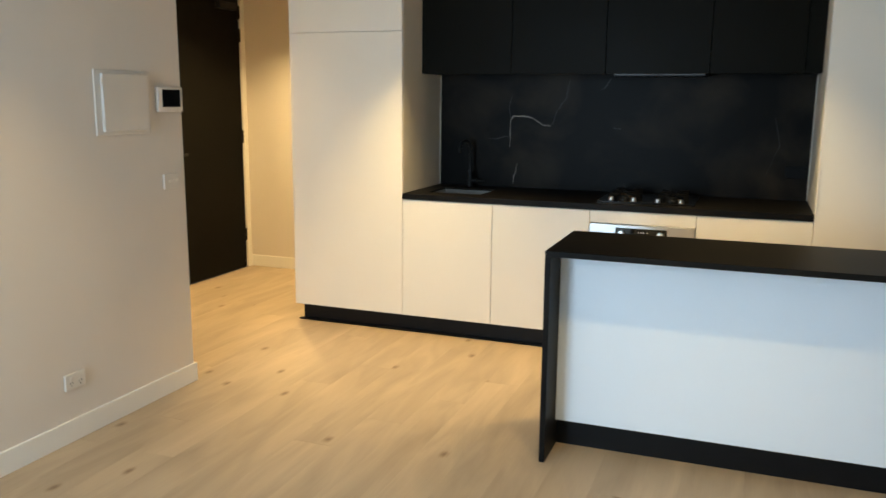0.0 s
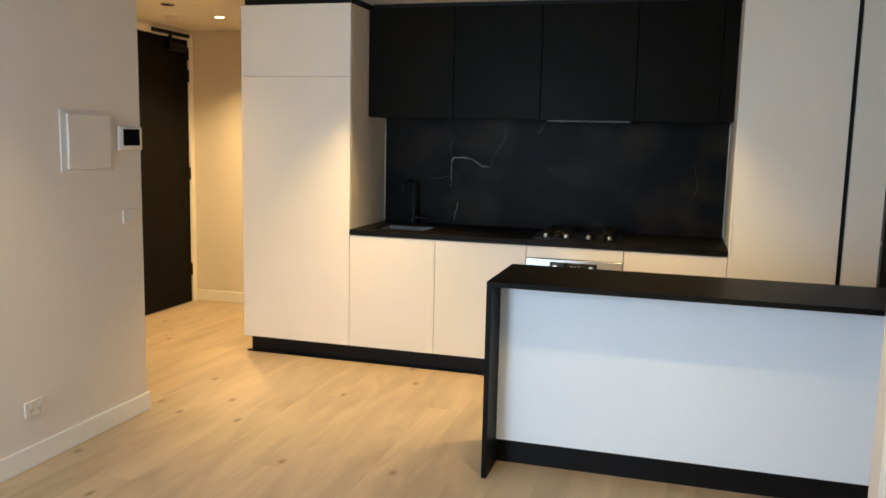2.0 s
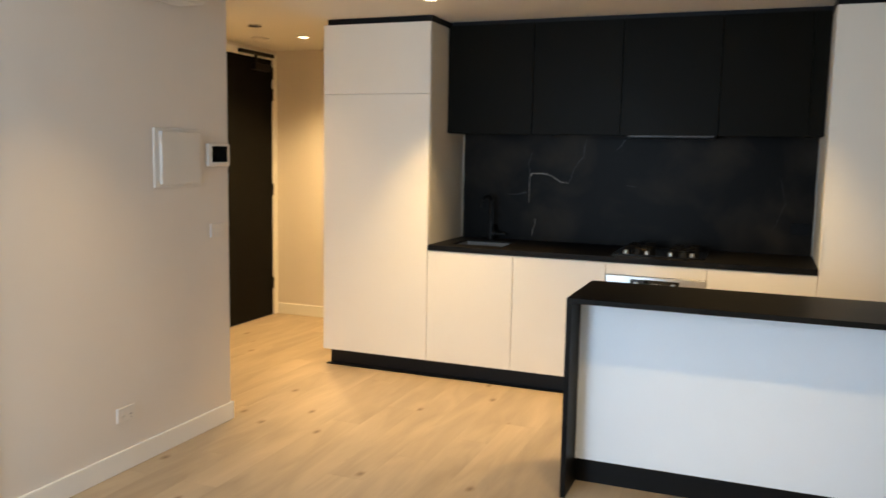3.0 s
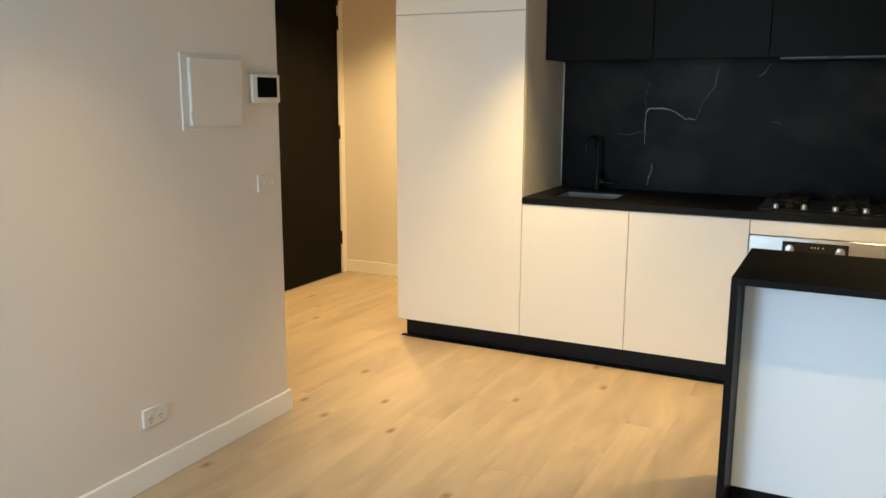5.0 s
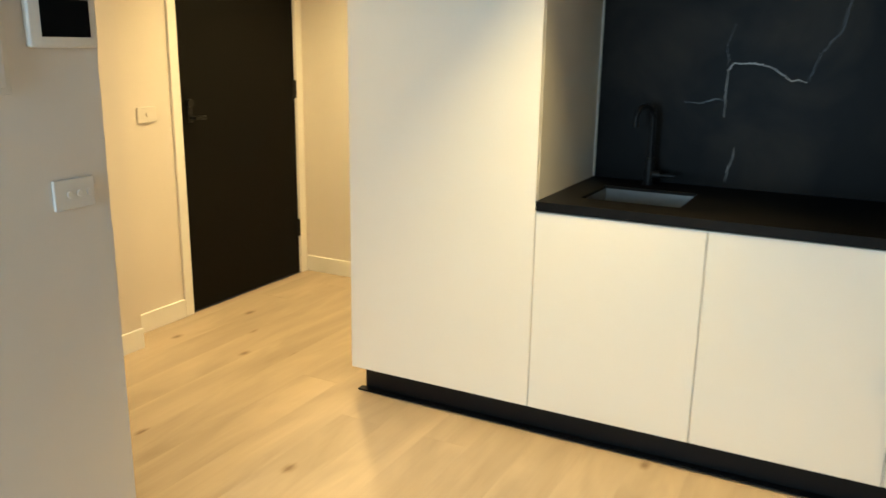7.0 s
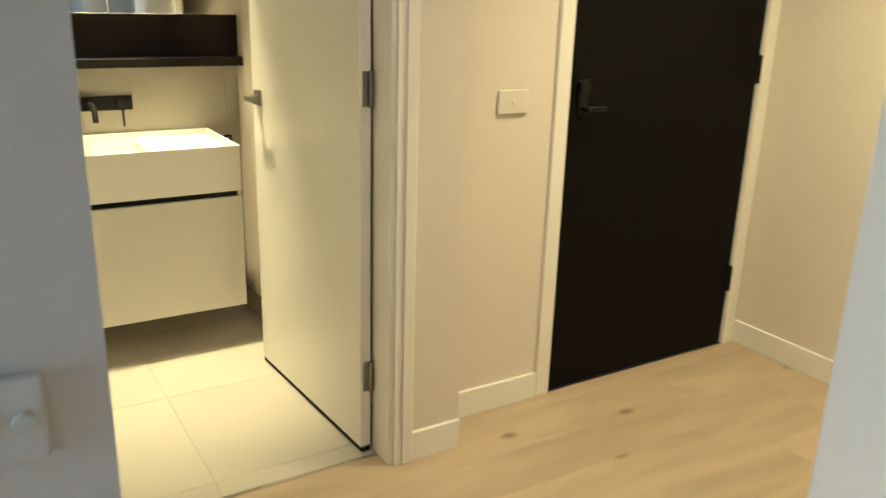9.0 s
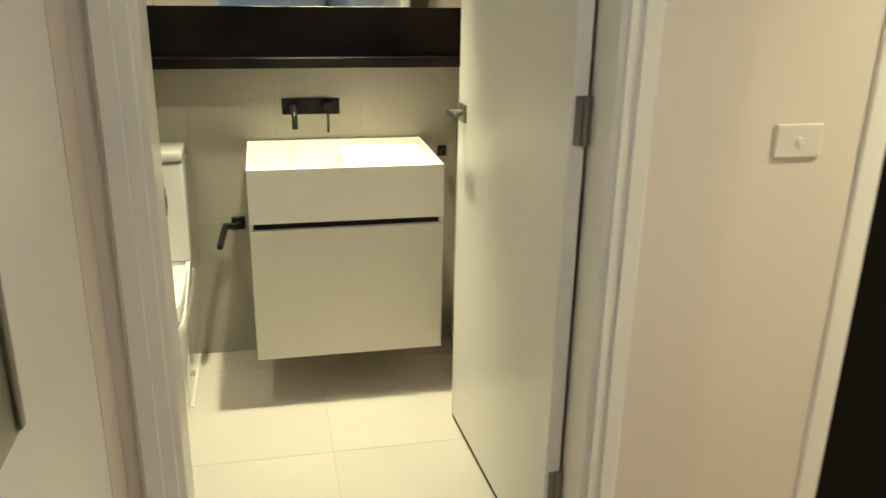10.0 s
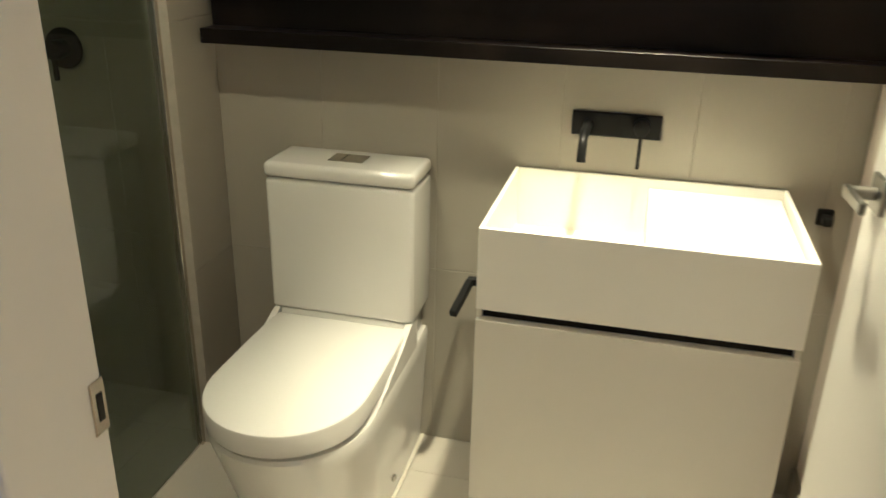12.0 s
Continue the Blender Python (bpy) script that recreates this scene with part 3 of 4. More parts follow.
# splashback with pale veins laid 1 mm proud
SPY = 0.668
spl = thing("splashback", "charcoal stone splashback with one pale lightning-shaped vein", "splashback", (2.0, SPY, 1.2))
part("slab", boxes((0.802, 3.198, SPY, 0.699, BZ1, 1.685)), STONE, spl)


for xa, xb in ((0.8005, 0.806), (3.194, 3.1995)):
    part("edge_bead", boxes((xa, xb, SPY - 0.004, SPY - 0.0002, BZ1 + 0.001, 1.665)), SILICONE, spl, "pale sealant bead at the edge")


def vein(points, w, mat, label):
    """A hair-thin wandering mineral vein on the slab, x and z along its course."""
    rnd = random.Random(len(points) * 7 + int(points[0][0] * 100))
    pts = []
    for (xa, za), (xb, zb) in zip(points, points[1:]):
        for k in range(6):
            f = k / 6
            pts.append((xa + (xb - xa) * f + rnd.uniform(-0.003, 0.003), za + (zb - za) * f + rnd.uniform(-0.003, 0.003)))
    pts.append(points[-1])
    bm = bmesh.new()
    prev = None
    for i, (x, z) in enumerate(pts):
        a, b = pts[max(i - 1, 0)], pts[min(i + 1, len(pts) - 1)]
        dx, dz = b[0] - a[0], b[1] - a[1]
        q = math.hypot(dx, dz) or 1
        h = w * rnd.uniform(0.35, 1.0) * (0.4 + 0.6 * math.sin(math.pi * (i + 0.5) / len(pts)))
        pair = [bm.verts.new((x - dz / q * h, SPY - 0.0008, z + dx / q * h)), bm.verts.new((x + dz / q * h, SPY - 0.0008, z - dx / q * h))]
        if prev:
            bm.faces.new((prev[0], prev[1], pair[1], pair[0]))
        prev = pair
    bmesh.ops.recalc_face_normals(bm, faces=bm.faces)
    ext = bmesh.ops.extrude_face_region(bm, geom=list(bm.faces))
    bmesh.ops.translate(bm, vec=(0, 0.0012, 0), verts=[g for g in ext["geom"] if isinstance(g, bmesh.types.BMVert)])
    bmesh.ops.recalc_face_normals(bm, faces=bm.faces)
    part("vein", bm, mat, spl, label)


vein([(1.314, 1.19), (1.310, 1.27), (1.311, 1.375), (1.335, 1.40), (1.358, 1.397), (1.40, 1.403), (1.441, 1.396), (1.48, 1.383), (1.511, 1.361), (1.539, 1.339), (1.565, 1.345), (1.597, 1.335)], 0.0034, VEIN, "pale vein")
vein([(1.338, 0.938), (1.345, 0.99), (1.361, 1.04), (1.361, 1.077)], 0.0024, VEIN, "pale vein")
vein([(1.60, 1.34), (1.63, 1.443), (1.696, 1.523), (1.70, 1.59), (1.717, 1.648)], 0.0026, FAINT_VEIN, "faint grey vein")
vein([(1.983, 1.65), (1.95, 1.60), (1.917, 1.575)], 0.0024, FAINT_VEIN, "faint grey vein")
vein([(1.153, 1.246), (1.22, 1.243), (1.27, 1.262), (1.31, 1.258)], 0.0034, FAINT_VEIN, "faint grey vein")
vein([(1.311, 1.385), (1.30, 1.47), (1.325, 1.55)], 0.0022, FAINT_VEIN, "faint grey vein")
vein([(2.00, 1.335), (2.06, 1.325)], 0.0022, FAINT_VEIN, "faint grey vein")
vein([(2.95, 1.05), (3.02, 1.25), (2.98, 1.42)], 0.0018, FAINT_VEIN, "faint grey vein")


def power_point(name, m, mat, label, w=0.115, h=0.072, rockers=2, pins=True):
    """A wall plate in its own x (across), z (up), standing off along -y."""
    t = thing(name, label, "power outlet" if pins else "light switch", m.translation)
    bm = boxes((-w / 2, w / 2, -0.010, 0.0, -h / 2, h / 2), bevel=0.003, seg=2)
    bm.transform(m)
    plate = part("plate", bm, mat, t)
    for k in range(rockers):
        cx = (k - (rockers - 1) / 2) * (w * 0.44 if rockers > 1 else 0)
        if pins:
            bm = boxes((cx - 0.008, cx + 0.008, -0.0135, -0.0102, 0.004, 0.022), bevel=0.0015)
        else:
            cx = cx * 0.55 + (0.012 if rockers > 1 else 0.0)
            bm = cyl(0.0085, 0.005, pose(cx, -0.0122, 0, 90, 0, 0), bevel=0.0012)
        bm.transform(m)
        part("rocker", bm, mat, t)
        if pins:
            for dx, dz, tilt in ((-0.007, -0.006, 30), (0.007, -0.006, -30), (0, -0.020, 0)):
                bm = boxes((-0.0012, 0.0012, -0.0110, -0.0102, -0.004, 0.004))
                bm.transform(m @ pose(cx + dx, 0, dz, 0, tilt, 0))
                part("pin_slot", bm, BLACK_PLASTIC, plate)
    return t


power_point("kitchen_power_point", pose(3.12, SPY, 1.088), BLACK_PLASTIC, "black double power point on the stone splashback")
power_point("wall_power_point", pose(0.125, -2.09, 0.272, 0, 0, 90), WHITE_PLASTIC, "white double power point low on the wall")
power_point("wall_switch", pose(0.125, -1.378, 1.092, 0, 0, 90), WHITE_PLASTIC, "white rocker light switch near the wall corner", pins=False, rockers=3, w=0.115, h=0.075)
power_point("entry_switch", pose(-1.335, 0.205, 1.095, 0, 0, 90), WHITE_PLASTIC, "white light switch beside the front door", pins=False, rockers=1, w=0.116, h=0.076)

# black wall cabinets
UY = 0.31
for i, (xa, xb) in enumerate(((0.825, 1.412), (1.412, 2.0), (2.0, 2.602), (2.602, 3.108))):
    c = thing("wall_cabinet", "matt black laminate overhead cabinet" + (" housing the rangehood" if i == 2 else ""), "cabinet", ((xa + xb) / 2, 0.5, 1.67), "kitchen wall cabinets")
    part("body", boxes((xa + 0.0005, xb - 0.0005, UY + 0.021, 0.667, 1.688, 2.40)), BLACK_LAMINATE, c)
    front((xa + G, xb - G, UY, UY + 0.019, 1.668, 2.40), c, mat=BLACK_LAMINATE)
for xa, xb in ((0.801, 0.8245), (3.109, 3.199)):
    single("filler_panel", boxes((xa, xb, UY + 0.012, 0.667, 1.672, 2.40), bevel=0.001), BLACK_LAMINATE, "matt black filler panel beside the overhead cabinets", "cabinet panel")
single("ceiling_shadow_strip", boxes((0.82, 3.199, UY + 0.03, 0.667, 2.402, CEIL - 0.001)), BLACK_KICK, "black recessed strip over the wall cabinets", "cabinet panel")
hood = thing("rangehood", "slim slide-out rangehood with a steel front lip", "rangehood", (2.3, 0.4, 1.66))
part("body", boxes((2.05, 2.58, UY + 0.022, 0.60, 1.655, 1.6875)), BLACK_METAL, hood)
part("lip", boxes((2.055, 2.575, UY + 0.002, UY + 0.021, 1.661, 1.6672)), DULL_STEEL, hood, "brushed steel front lip")
for k in range(4):
    part("button", boxes((2.27 + k * 0.02, 2.28 + k * 0.02, UY + 0.0005, UY + 0.0022, 1.662, 1.666)), BLACK_PLASTIC, hood)

# tall panels to the side of the bench
pan = thing("tall_pantry_cabinet", "cream laminate tall pantry cabinet beside the bench", "cabinet", (3.5, 0.3, 0))
part("side_panel", boxes((3.20, 3.218, 0.0205, 0.699, BOT_Z, TOP_Z - 0.01), bevel=0.001), LAMINATE, pan)
part("carcass", boxes((3.218, 3.79, 0.022, 0.699, BOT_Z, TOP_Z - 0.01)), CARCASS, pan)
front((3.20 + G, 3.788, 0.0, 0.0195, BOT_Z, TOP_Z - 0.01), pan)
part("shadow_gap", boxes((3.20, 3.81, 0.02, 0.69, TOP_Z - 0.009, CEIL - 0.001)), BLACK_KICK, pan, "black recessed strip at the ceiling")
part("pull_channel", boxes((3.79, 3.812, 0.015, 0.6, BOT_Z, TOP_Z - 0.01)), BLACK_METAL, pan, "black vertical finger-pull channel")
part("finger_pull", boxes((3.205, 3.213, -0.006, -0.0002, 0.90, 1.18), bevel=0.001), LAMINATE, pan, "slim cream edge pull")
kick(3.20, 3.81, pan)
single("end_panel", boxes((3.814, 4.018, 0.0, 0.699, 0.0, CEIL - 0.002), bevel=0.001), LAMINATE, "cream laminate end panel beside the pantry", "cabinet panel")
sl = thing("black_door", "narrow black framed door edge against the kitchen side wall", "door", (3.99, -0.2, 0))
part("stile", boxes((3.955, 4.0185, -0.26, -0.20, 0.0, 2.36), bevel=0.002), BLACK_METAL, sl)
for hz in (1.02, 1.32):
    part("clip", boxes((3.948, 3.9545, -0.245, -0.225, hz, hz + 0.018), bevel=0.001), STEEL, sl, "small steel clip")

# island
isl = thing("kitchen_island", "white-fronted island with charcoal stone waterfall top", "kitchen island", (2.95, -1.25, 0))
IX0, IX1, IY0, IY1, IZ = 2.111, 3.95, -1.563, -1.00, 0.912
part("benchtop", boxes((IX0, IX1, IY0, IY1, IZ - 0.024, IZ), bevel=0.0012), BENCH, isl, "charcoal stone slab top")
part("waterfall_end", boxes((IX0, IX0 + 0.024, IY0, IY1, 0.0, IZ - 0.0245), bevel=0.0012), BENCH, isl, "charcoal stone waterfall end")
part("front_panel", boxes((IX0 + 0.0245, IX1, -1.372, -1.354, 0.122, IZ - 0.0245), bevel=0.001), ISLAND_DAYLIT_WHITE, isl, "plain white laminate back panel, coloured with the blue of daylight")
part("body", boxes((IX0 + 0.0245, IX1, -1.353, -1.02, 0.122, IZ - 0.0245)), LAMINATE, isl)
part("kickboard", boxes((IX0 + 0.0245, IX1, -1.335, -1.06, 0.0, 0.121)), BLACK_KICK, isl, "black kickboard")

# ---- fittings on the living-room wall ----
sb = thing("switchboard", "off-white electrical switchboard with a hinged cover", "switchboard", (0.125, -1.69, 1.48))
bm = boxes((0.125, 0.133, -1.86, -1.512, 1.335, 1.628), bevel=0.002)
part("frame", bm, WHITE_PLASTIC, sb)
part("cover", boxes((0.133, 0.149, -1.826, -1.532, 1.352, 1.612), bevel=0.004, seg=2), WHITE_PLASTIC, sb, "slightly raised hinged cover")
for z in (1.39, 1.575):
    part("hinge_pin", cyl(0.004, 0.03, pose(0.147, -1.832, z), seg=10), WHITE_PLASTIC, sb, smooth=True)
ic = thing("video_intercom", "white video intercom panel with a black screen", "intercom", (0.125, -1.37, 1.49))
part("case", boxes((0.125, 0.146, -1.464, -1.280, 1.436, 1.558), bevel=0.006, seg=3), WHITE_PLASTIC, ic, smooth=True)
part("screen", boxes((0.146, 0.1475, -1.434, -1.302, 1.460, 1.545), bevel=0.0005), DARK_GLASS, ic, "black glass screen")

# wall-mounted air conditioner close to the ceiling
ac = thing("air_conditioner", "white wall-mounted split air conditioner near the ceiling", "air conditioner", (0.125, -2.05, 2.2))
bm = boxes((0.125, 0.30, -2.36, -1.66, 2.225, 2.40), bevel=0.02, seg=3)
part("case", bm, WHITE_PLASTIC, ac, smooth=True)
part("vent_flap", boxes((0.17, 0.292, -2.32, -1.70, 2.2215, 2.2245), bevel=0.001), WHITE_PLASTIC, ac, "louvre flap")


def downlight(x, y):
    t = thing("downlight", "round recessed warm LED ceiling downlight", "downlight", (x, y, CEIL), "ceiling downlights")
    bm = bmesh.new()
    pr = [(0.052, 0.0), (0.050, -0.003), (0.042, -0.005), (0.038, -0.001)]
    rings = [[(x + r * math.cos(a), y + r * math.sin(a), CEIL + z) for a in [2 * math.pi * k / 32 for k in range(32)]] for r, z in pr]
    vs = [[bm.verts.new(p) for p in r] for r in rings]
    for a, b in zip(vs, vs[1:]):
        for k in range(32):
            bm.faces.new((a[k], b[k], b[(k + 1) % 32], a[(k + 1) % 32]))
    bmesh.ops.recalc_face_normals(bm, faces=bm.faces)
    part("trim_ring", bm, WHITE_PLASTIC, t, smooth=True)
    part("lens", cyl(0.038, 0.002, pose(x, y, CEIL - 0.002), seg=32), LED, t, "glowing lens")


for lx, ly, watts, colour, spread in DOWNLIGHTS:
    downlight(lx, ly)
sp = thing("ceiling_sensor", "small bronze-coloured round ceiling sensor", "sensor", (-0.625, 0.086, CEIL))
part("disc", cyl(0.05, 0.012, pose(-0.625, 0.086, CEIL - 0.006), bevel=0.003), CHROME, sp, smooth=True)
sd = thing("smoke_detector", "low round white ceiling vent disc", "smoke detector", (-0.99, 0.695, CEIL))
part("base", cyl(0.075, 0.012, pose(-0.99, 0.695, CEIL - 0.006), bevel=0.003), WHITE_PLASTIC, sd, smooth=True)
part("cap", cyl(0.05, 0.012, pose(-0.99, 0.695, CEIL - 0.018), r2=0.06, bevel=0.002), WHITE_PLASTIC, sd, smooth=True)

# ---- bathroom ----
BX = -2.715
VX, VY0, VY1 = -2.266, -1.035, -0.403
van = thing("vanity_unit", "wall-hung cream vanity with a solid-surface basin and drawer", "vanity", (-2.49, -0.72, 0.18))
part("drawer_front", boxes((VX - 0.018, VX, VY0, VY1, 0.18, 0.635), bevel=0.0012), VANITY_PAINT, van)
part("carcass", boxes((BX + 0.002, VX - 0.0185, VY0, VY1, 0.18, 0.635), bevel=0.001), VANITY_PAINT, van)
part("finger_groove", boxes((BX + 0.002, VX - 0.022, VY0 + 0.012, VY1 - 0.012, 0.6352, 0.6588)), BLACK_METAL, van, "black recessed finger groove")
for ya, yb in ((VY0, VY0 + 0.0115), (VY1 - 0.0115, VY1)):
    part("groove_end", boxes((BX + 0.002, VX - 0.012, ya, yb, 0.6352, 0.6588)), VANITY_PAINT, van)
BT = 0.838
basin = boxes((BX + 0.002, VX, VY0, VY1, 0.659, BT), bevel=0.0012)
top = max(basin.faces, key=lambda f: f.calc_center_median().z)
bmesh.ops.inset_region(basin, faces=[top], thickness=0.012)
bmesh.ops.translate(basin, vec=(0, 0, 0.690 - BT), verts=list(bmesh.ops.extrude_discrete_faces(basin, faces=[top])["faces"][0].verts))
rim = 0.013
bs = part("basin", basin, SOLID_SURFACE, van, "white solid-surface trough basin")
part("basin_shelf", boxes((BX + 0.0145, VX - rim, -0.712, VY1 - rim, 0.6902, BT - 0.022), bevel=0.001), SOLID_SURFACE, bs, "raised shelf in the basin")
part("waste_slot", boxes((-2.56, -2.46, -0.90, -0.885, 0.6902, 0.6915)), CHROME, bs, "narrow drain slot")

mx = thing("basin_mixer", "matt black wall-mounted basin mixer on a long plate", "tap", (BX, -0.80, 0.96))
part("plate", boxes((BX, BX + 0.008, -0.907, -0.700, 0.930, 0.988), bevel=0.003, seg=2), BLACK_METAL, mx)
sp_pts = [(BX + 0.006, -0.868, 0.960), (BX + 0.10, -0.868, 0.962), (BX + 0.13, -0.868, 0.955), (BX + 0.148, -0.868, 0.938), (BX + 0.153, -0.868, 0.905)]
part("spout", tube(sp_pts, 0.0105), BLACK_METAL, mx, smooth=True)
bm = cyl(0.019, 0.035, pose(BX + 0.024, -0.745, 0.962, 0, 90, 0), bevel=0.002)
part("handle_body", bm, BLACK_METAL, mx, smooth=True)
part("pin_lever", tube([(BX + 0.036, -0.745, 0.95), (BX + 0.050, -0.746, 0.87)], 0.0042, 10), BLACK_METAL, mx, smooth=True)

# tap shadows fall from real light; robe hook and roll holder
hk = thing("robe_hook", "small square matt black robe hook on the tiles", "hook", (BX, -0.33, 0.79))
bm = boxes((BX, BX + 0.008, -0.333, -0.297, 0.762, 0.802), bevel=0.003)
box(bm, BX + 0.008, BX + 0.045, -0.325, -0.305, 0.772, 0.792, 0.003)
part("block", bm, BLACK_METAL, hk)
rh = thing("toilet_roll_holder", "matt black open-arm toilet roll holder", "toilet roll holder", (BX, -1.10, 0.545))
part("wall_rose", boxes((BX, BX + 0.01, -1.110, -1.060, 0.505, 0.555), bevel=0.003), BLACK_METAL, rh)
part("arm", boxes((BX + 0.01, BX + 0.05, -1.095, -1.075, 0.520, 0.540), bevel=0.002), BLACK_METAL, rh)
part("cross_arm", boxes((BX + 0.03, BX + 0.05, -1.140, -1.0955, 0.520, 0.540), bevel=0.002), BLACK_METAL, rh)
bm = boxes((0, 0.125, -0.010, 0.010, -0.010, 0.010), bevel=0.003)
bm.transform(pose(BX + 0.042, -1.132, 0.530, 0, 20, -9))
part("roll_bar", bm, BLACK_METAL, rh)


def toilet():
    cy = -1.442
    t = thing("toilet", "white ceramic back-to-wall toilet with a closed lid", "toilet", (-2.4, cy, 0))
    part("cistern", boxes((BX + 0.001, -2.550, cy - 0.1935, cy + 0.1915, 0.4445, 0.8005), bevel=0.012, seg=4), CERAMIC, t, smooth=True)
    part("cistern_lid", boxes((BX + 0.001, -2.546, cy - 0.1955, cy + 0.1935, 0.8025, 0.842), bevel=0.014, seg=4), CERAMIC, t, smooth=True)
    b = part("flush_button", boxes((-2.665, -2.600, cy - 0.045, cy + 0.045, 0.842, 0.8445), bevel=0.001), CHROME, t, "oblong satin metal flush plate")
    part("button_split", boxes((-2.664, -2.601, cy - 0.012, cy - 0.010, 0.8446, 0.845)), BLACK_PLASTIC, b)

    def outline(xb, xf, half, n=40):
        """A D shape: straight at the back, rounded at the front."""
        pts = []
        r = half
        xc = xf - r * 1.12
        for k in range(n + 1):
            a = -math.pi / 2 + math.pi * k / n
            pts.append((xc + 1.12 * r * max(0.0, math.cos(a)) ** 0.92, cy + half * math.sin(a)))
        pts += [(xb + (xc - xb) * 0.5, cy + half * 0.995), (xb, cy + half * 0.97), (xb, cy - half * 0.97), (xb + (xc - xb) * 0.5, cy - half * 0.995)]
        return pts

    rings = []
    for z, xf, half, xb in ((0.0, -2.155, 0.172, BX), (0.03, -2.148, 0.174, BX), (0.14, -2.118, 0.181, BX), (0.24, -2.078, 0.186, BX), (0.31, -2.052, 0.190, BX), (0.352, -2.038, 0.192, BX), (0.362, -2.042, 0.188, BX)):
        rings.append([(x, y, z) for x, y in outline(xb + 0.001, xf, half)])
    part("pan", loft(rings), CERAMIC, t, "skirted ceramic pan", smooth=True)
    part("rear_block", boxes((BX + 0.001, -2.552, cy - 0.172, cy + 0.172, 0.3625, 0.447), bevel=0.008, seg=2), CERAMIC, t, smooth=True)
    for sy in (-1, 1):
        bm = bmesh.new()
        ya, yb = cy + sy * 0.172, cy + sy * 0.1885
        prof = [(-2.26, 0.356), (-2.50, 0.358), (-2.60, 0.358), (-2.60, 0.446), (-2.545, 0.444), (-2.46, 0.412)]
        a = [bm.verts.new((x, ya, z)) for x, z in prof]
        b = [bm.verts.new((x, yb, z)) for x, z in prof]
        bm.faces.new(a)
        bm.faces.new(b[::-1])
        for k in range(6):
            bm.faces.new((a[k], b[k], b[(k + 1) % 6], a[(k + 1) % 6]))
        bmesh.ops.recalc_face_normals(bm, faces=bm.faces)
        part("shoulder", bm, CERAMIC, t, smooth=True)
    rings = [[(x, y, z) for x, y in outline(-2.549, xf, h)] for z, xf, h in ((0.3625, -2.060, 0.168), (0.3715, -2.060, 0.168))]
    part("seat", loft(rings), SEAT_PLASTIC, t, "white seat ring", smooth=True)
    rings = [[(x, y, z) for x, y in outline(-2.549 + s, xf, h)] for z, xf, h, s in ((0.3780, -2.030, 0.183, 0), (0.427, -2.026, 0.185, 0), (0.4325, -2.028, 0.183, 0.002), (0.4355, -2.034, 0.177, 0.008))]
    part("lid", loft(rings), SEAT_PLASTIC, t, "closed soft-edged white lid", smooth=True)
    bm = cyl(0.009, 0.012, pose(-2.42, cy + 0.179, 0.07, 90, 0, 0), bevel=0.002)
    part("fixing_cap", bm, CHROME, t, "small metal fixing cap", smooth=True)
    part("floor_bead", boxes((BX + 0.001, -2.30, cy + 0.173, cy + 0.182, 0.0, 0.006)), SILICONE, t, "sealant bead at the floor")


toilet()

# ledge, dark stone recess and mirror cabinet over the basin
RY0, RY1 = -1.822, -0.257
ledge = thing("stone_ledge", "long charcoal stone ledge with an upstand over the basin", "shelf", (BX, (RY0 + RY1) / 2, 1.104))
part("shelf_slab", boxes((BX - 0.01, -2.63, RY0, RY1, 1.104, 1.140), bevel=0.0015), BATH_STONE, ledge, "charcoal stone shelf slab")
part("upstand", boxes((BX - 0.01, BX + 0.02, RY0 + 0.001, RY1, 1.1405, 1.310)), BATH_STONE, ledge, "charcoal stone upstand")
mc = thing("mirror_cabinet", "long mirror-fronted bathroom wall cabinet", "mirror cabinet", (-2.65, -1.04, 1.31))
part("body", boxes((BX - 0.01, -2.625, RY0 + 0.001, RY1 - 0.001, 1.3105, 2.20)), VANITY_PAINT, mc)
n_m = 3
for k in range(n_m):
    ya = RY0 + (RY1 - RY0) * k / n_m
    yb = RY0 + (RY1 - RY0) * (k + 1) / n_m
    part("mirror_door", boxes((-2.6245, -2.608, ya + 0.0015, yb - 0.0015, 1.3105, 2.20), bevel=0.001), MIRROR, mc, "mirror glass door")
single("bathroom_bulkhead", boxes((BX - 0.01, -2.625, RY0 + 0.001, RY1 - 0.001, 2.201, CEIL - 0.001)), WALL, "painted bulkhead over the mirror cabinet", "wall", kind="structure")

# shower nib, screen and mixer
nib = structure("shower_nib_wall", boxes((-2.7165, -2.512, -1.90, -1.8315, 0, CEIL)), GROUT, "short tiled nib wall beside the toilet", "wall")
ss = thing("shower_screen", "frameless grey-green tinted glass shower screen", "shower screen", (-2.0, -1.865, 0))
part("glass", boxes((-2.506, -1.60, -1.870, -1.860, 0.006, 2.05), bevel=0.001), SCREEN, ss)
part("wall_channel", boxes((-2.5115, -2.496, -1.877, -1.853, 0.0, 2.06), bevel=0.001), CHROME, ss, "satin metal wall channel")
part("floor_seal", boxes((-2.495, -1.60, -1.869, -1.861, 0.0, 0.0058)), SILICONE, ss)
sm = thing("shower_mixer", "round matt black shower mixer on the tiled wall", "shower mixer", (BX, -2.285, 1.055))
part("rose", cyl(0.055, 0.012, pose(BX + 0.006, -2.285, 1.055, 0, 90, 0), bevel=0.003, seg=32), BLACK_METAL, sm, smooth=True)
bm = cyl(0.024, 0.05, pose(BX + 0.035, -2.285, 1.055, 0, 90, 0), bevel=0.003)
box(bm, BX + 0.045, BX + 0.057, -2.292, -2.278, 0.975, 1.045, 0.003)
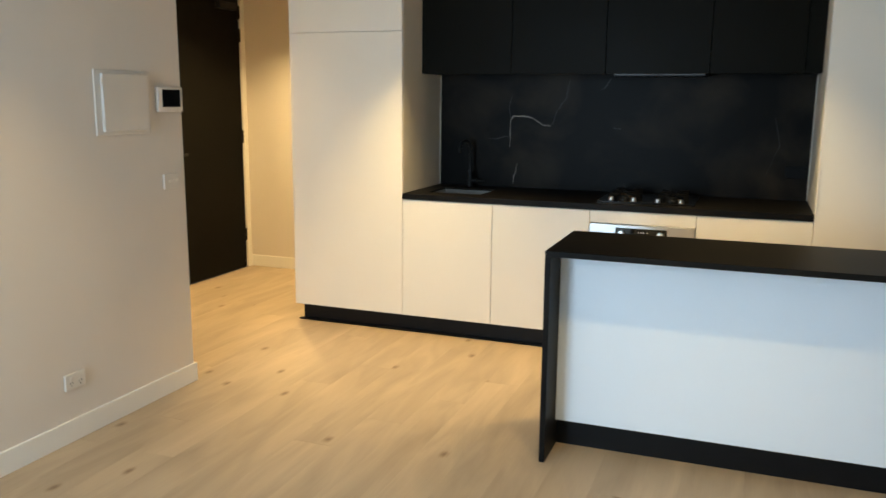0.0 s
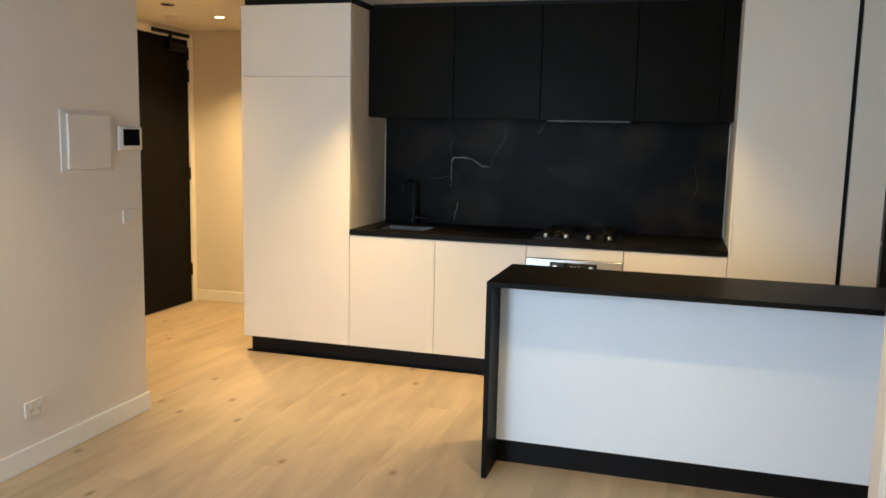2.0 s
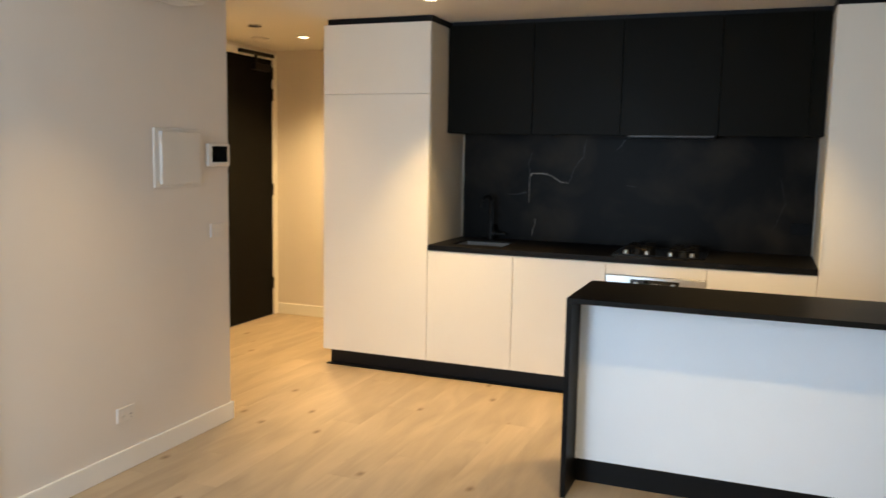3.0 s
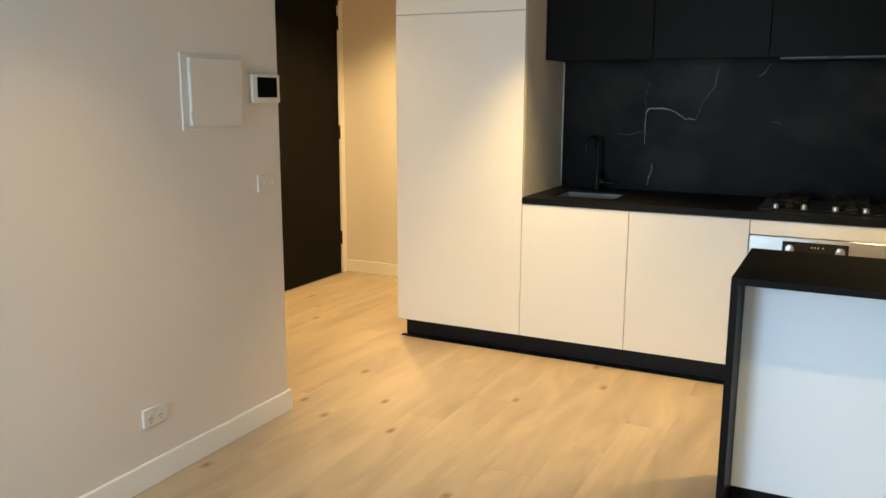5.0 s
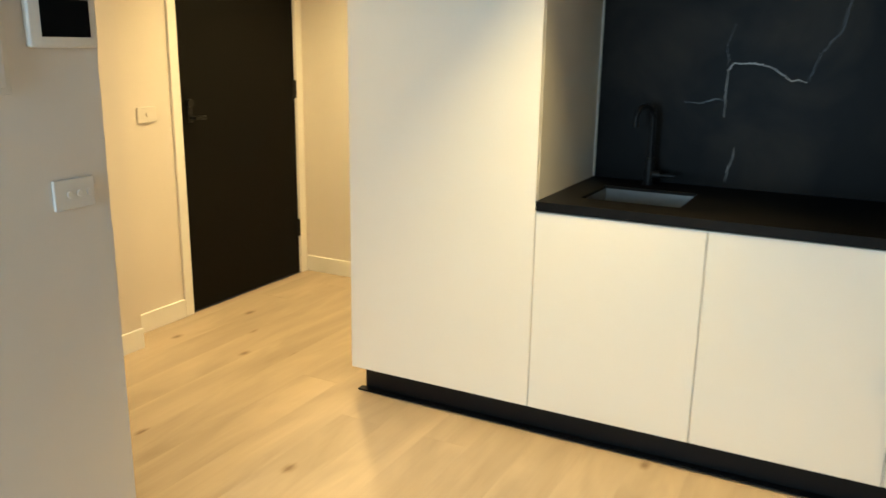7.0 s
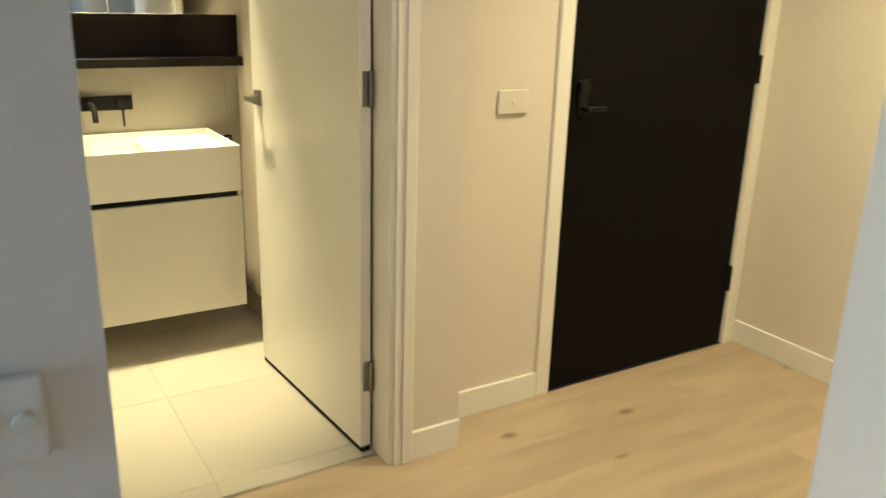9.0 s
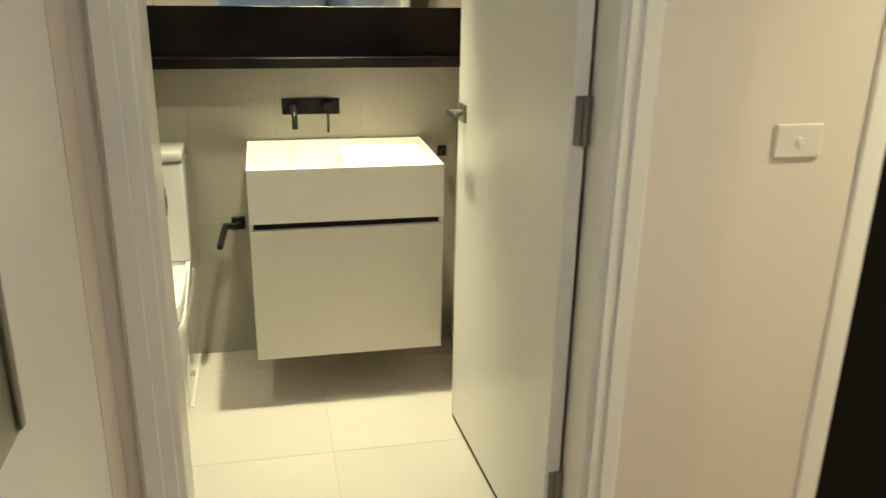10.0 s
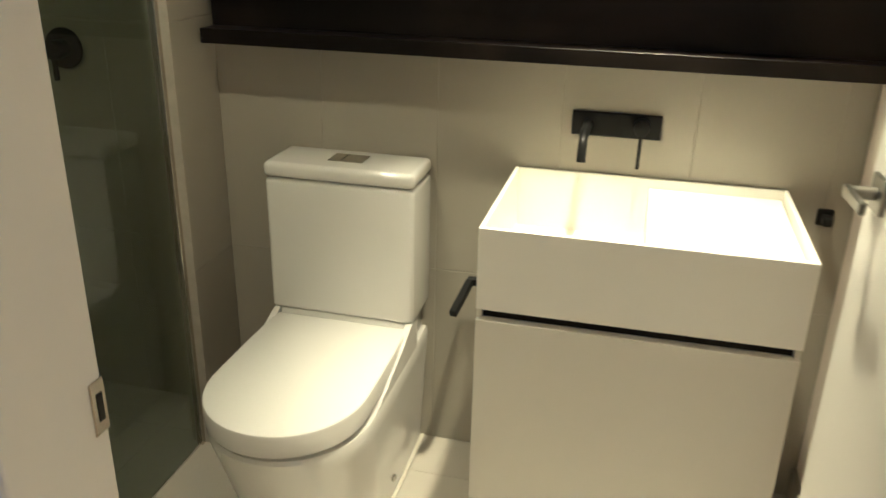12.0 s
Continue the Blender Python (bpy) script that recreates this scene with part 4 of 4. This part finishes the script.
part("lever", bm, BLACK_METAL, sm, smooth=True)
single("threshold_strip", boxes((-1.262, -1.248, -1.158, -0.317, -0.010, 0.003), bevel=0.001), CHROME, "slim metal threshold strip at the bathroom doorway", "threshold")

# ---- tiles and planks ----


def tiles(parent, origin, u, v, nrm, us, vs, mat, thick=0.010, gap=0.0012):
    """Tiles between the joint places us and vs, laid on a plane; alike ones share a mesh."""
    cache = {}
    uu, vv, nn = Vector(u), Vector(v), Vector(nrm)
    for a, b in zip(us, us[1:]):
        for c, d in zip(vs, vs[1:]):
            key = (round(b - a, 4), round(d - c, 4))
            if key not in cache:
                w, h = key[0] / 2 - gap / 2, key[1] / 2 - gap / 2
                bm = bmesh.new()
                e = 0.0012
                lo = [bm.verts.new(uu * x + vv * y) for x, y in ((-w, -h), (w, -h), (w, h), (-w, h))]
                mid = [bm.verts.new(uu * x + vv * y + nn * (thick - e)) for x, y in ((-w, -h), (w, -h), (w, h), (-w, h))]
                hi = [bm.verts.new(uu * x + vv * y + nn * thick) for x, y in ((-w + e, -h + e), (w - e, -h + e), (w - e, h - e), (-w + e, h - e))]
                for p, q in ((lo, mid), (mid, hi)):
                    for k in range(4):
                        bm.faces.new((p[k], p[(k + 1) % 4], q[(k + 1) % 4], q[k]))
                bm.faces.new(hi)
                bmesh.ops.recalc_face_normals(bm, faces=bm.faces)
                cache[key] = mesh_of("tile", bm, mat)
            o = new("tile", cache[key])
            o.location = Vector(origin) + uu * ((a + b) / 2) + vv * ((c + d) / 2)
            o.parent = parent


def steps(lo, hi, first, pitch):
    out, x = [lo], first
    while x < hi - 0.02:
        if x > lo + 0.02:
            out.append(x)
        x += pitch
    return out + [hi]


ZJ = [0.0, 0.535, 1.1035]
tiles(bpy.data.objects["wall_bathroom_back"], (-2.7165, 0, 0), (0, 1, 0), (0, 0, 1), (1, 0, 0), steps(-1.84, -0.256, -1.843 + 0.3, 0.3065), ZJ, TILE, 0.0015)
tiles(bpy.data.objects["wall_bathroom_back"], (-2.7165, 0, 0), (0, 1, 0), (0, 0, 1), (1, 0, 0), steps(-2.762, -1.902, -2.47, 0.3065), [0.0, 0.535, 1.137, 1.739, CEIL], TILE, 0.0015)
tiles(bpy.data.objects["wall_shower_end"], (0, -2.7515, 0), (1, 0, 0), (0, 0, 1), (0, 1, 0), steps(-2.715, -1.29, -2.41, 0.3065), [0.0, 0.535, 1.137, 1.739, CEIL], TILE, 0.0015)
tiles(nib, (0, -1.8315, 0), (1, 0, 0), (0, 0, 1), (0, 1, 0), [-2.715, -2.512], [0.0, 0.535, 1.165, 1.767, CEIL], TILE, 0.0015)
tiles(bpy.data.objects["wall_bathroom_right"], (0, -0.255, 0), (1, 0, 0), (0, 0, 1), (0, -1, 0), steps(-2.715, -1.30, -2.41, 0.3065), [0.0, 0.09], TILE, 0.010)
tiles(bath_floor, (0, 0, -0.0012), (1, 0, 0), (0, 1, 0), (0, 0, 1), steps(-2.727, -1.262, -2.55, 0.602), steps(-2.762, -0.265, -2.62, 0.602), FLOOR_TILE, 0.0016)

# oak boards run along the room, ends staggered
PW, PL = 0.19, 1.9
plank_meshes = {}


def plank(x0, x1, y0, y1):
    key = (round(x1 - x0, 3), round(y1 - y0, 3))
    if key not in plank_meshes:
        w, h, e = key[0] / 2 - 0.0001, key[1] / 2 - 0.0001, 0.0006
        bm = bmesh.new()
        lo = [bm.verts.new((x, y, -0.0155)) for x, y in ((-w, -h), (w, -h), (w, h), (-w, h))]
        mid = [bm.verts.new((x, y, -e * 0.6)) for x, y in ((-w, -h), (w, -h), (w, h), (-w, h))]
        hi = [bm.verts.new((x, y, 0.0)) for x, y in ((-w + e, -h + e), (w - e, -h + e), (w - e, h - e), (-w + e, h - e))]
        for p, q in ((lo, mid), (mid, hi)):
            for k in range(4):
                bm.faces.new((p[k], p[(k + 1) % 4], q[(k + 1) % 4], q[k]))
        bm.faces.new(hi)
        bmesh.ops.recalc_face_normals(bm, faces=bm.faces)
        plank_meshes[key] = mesh_of("plank", bm, OAK)
    o = new("plank", plank_meshes[key])
    o.location = ((x0 + x1) / 2, (y0 + y1) / 2, 0)
    o.parent = floor


rng = random.Random(11)
x = -1.335
while x < 4.02 - 0.01:
    x1 = -1.249 if x < -1.3 else min(x + PW, 4.02)
    if x1 <= -1.24:
        lo = -0.06
    elif x1 < 0.01:
        lo = -1.30
    else:
        lo = -6.2
    hi = 1.47 if x < 0.03 else 0.12
    y = lo - rng.choice((0.2, 0.55, 0.9, 1.25, 1.6))
    while y < hi - 0.01:
        ya, yb = max(y, lo), min(y + PL, hi)
        if yb - ya > 0.05:
            plank(x, x1, ya, yb)
        y += PL
    x = x1
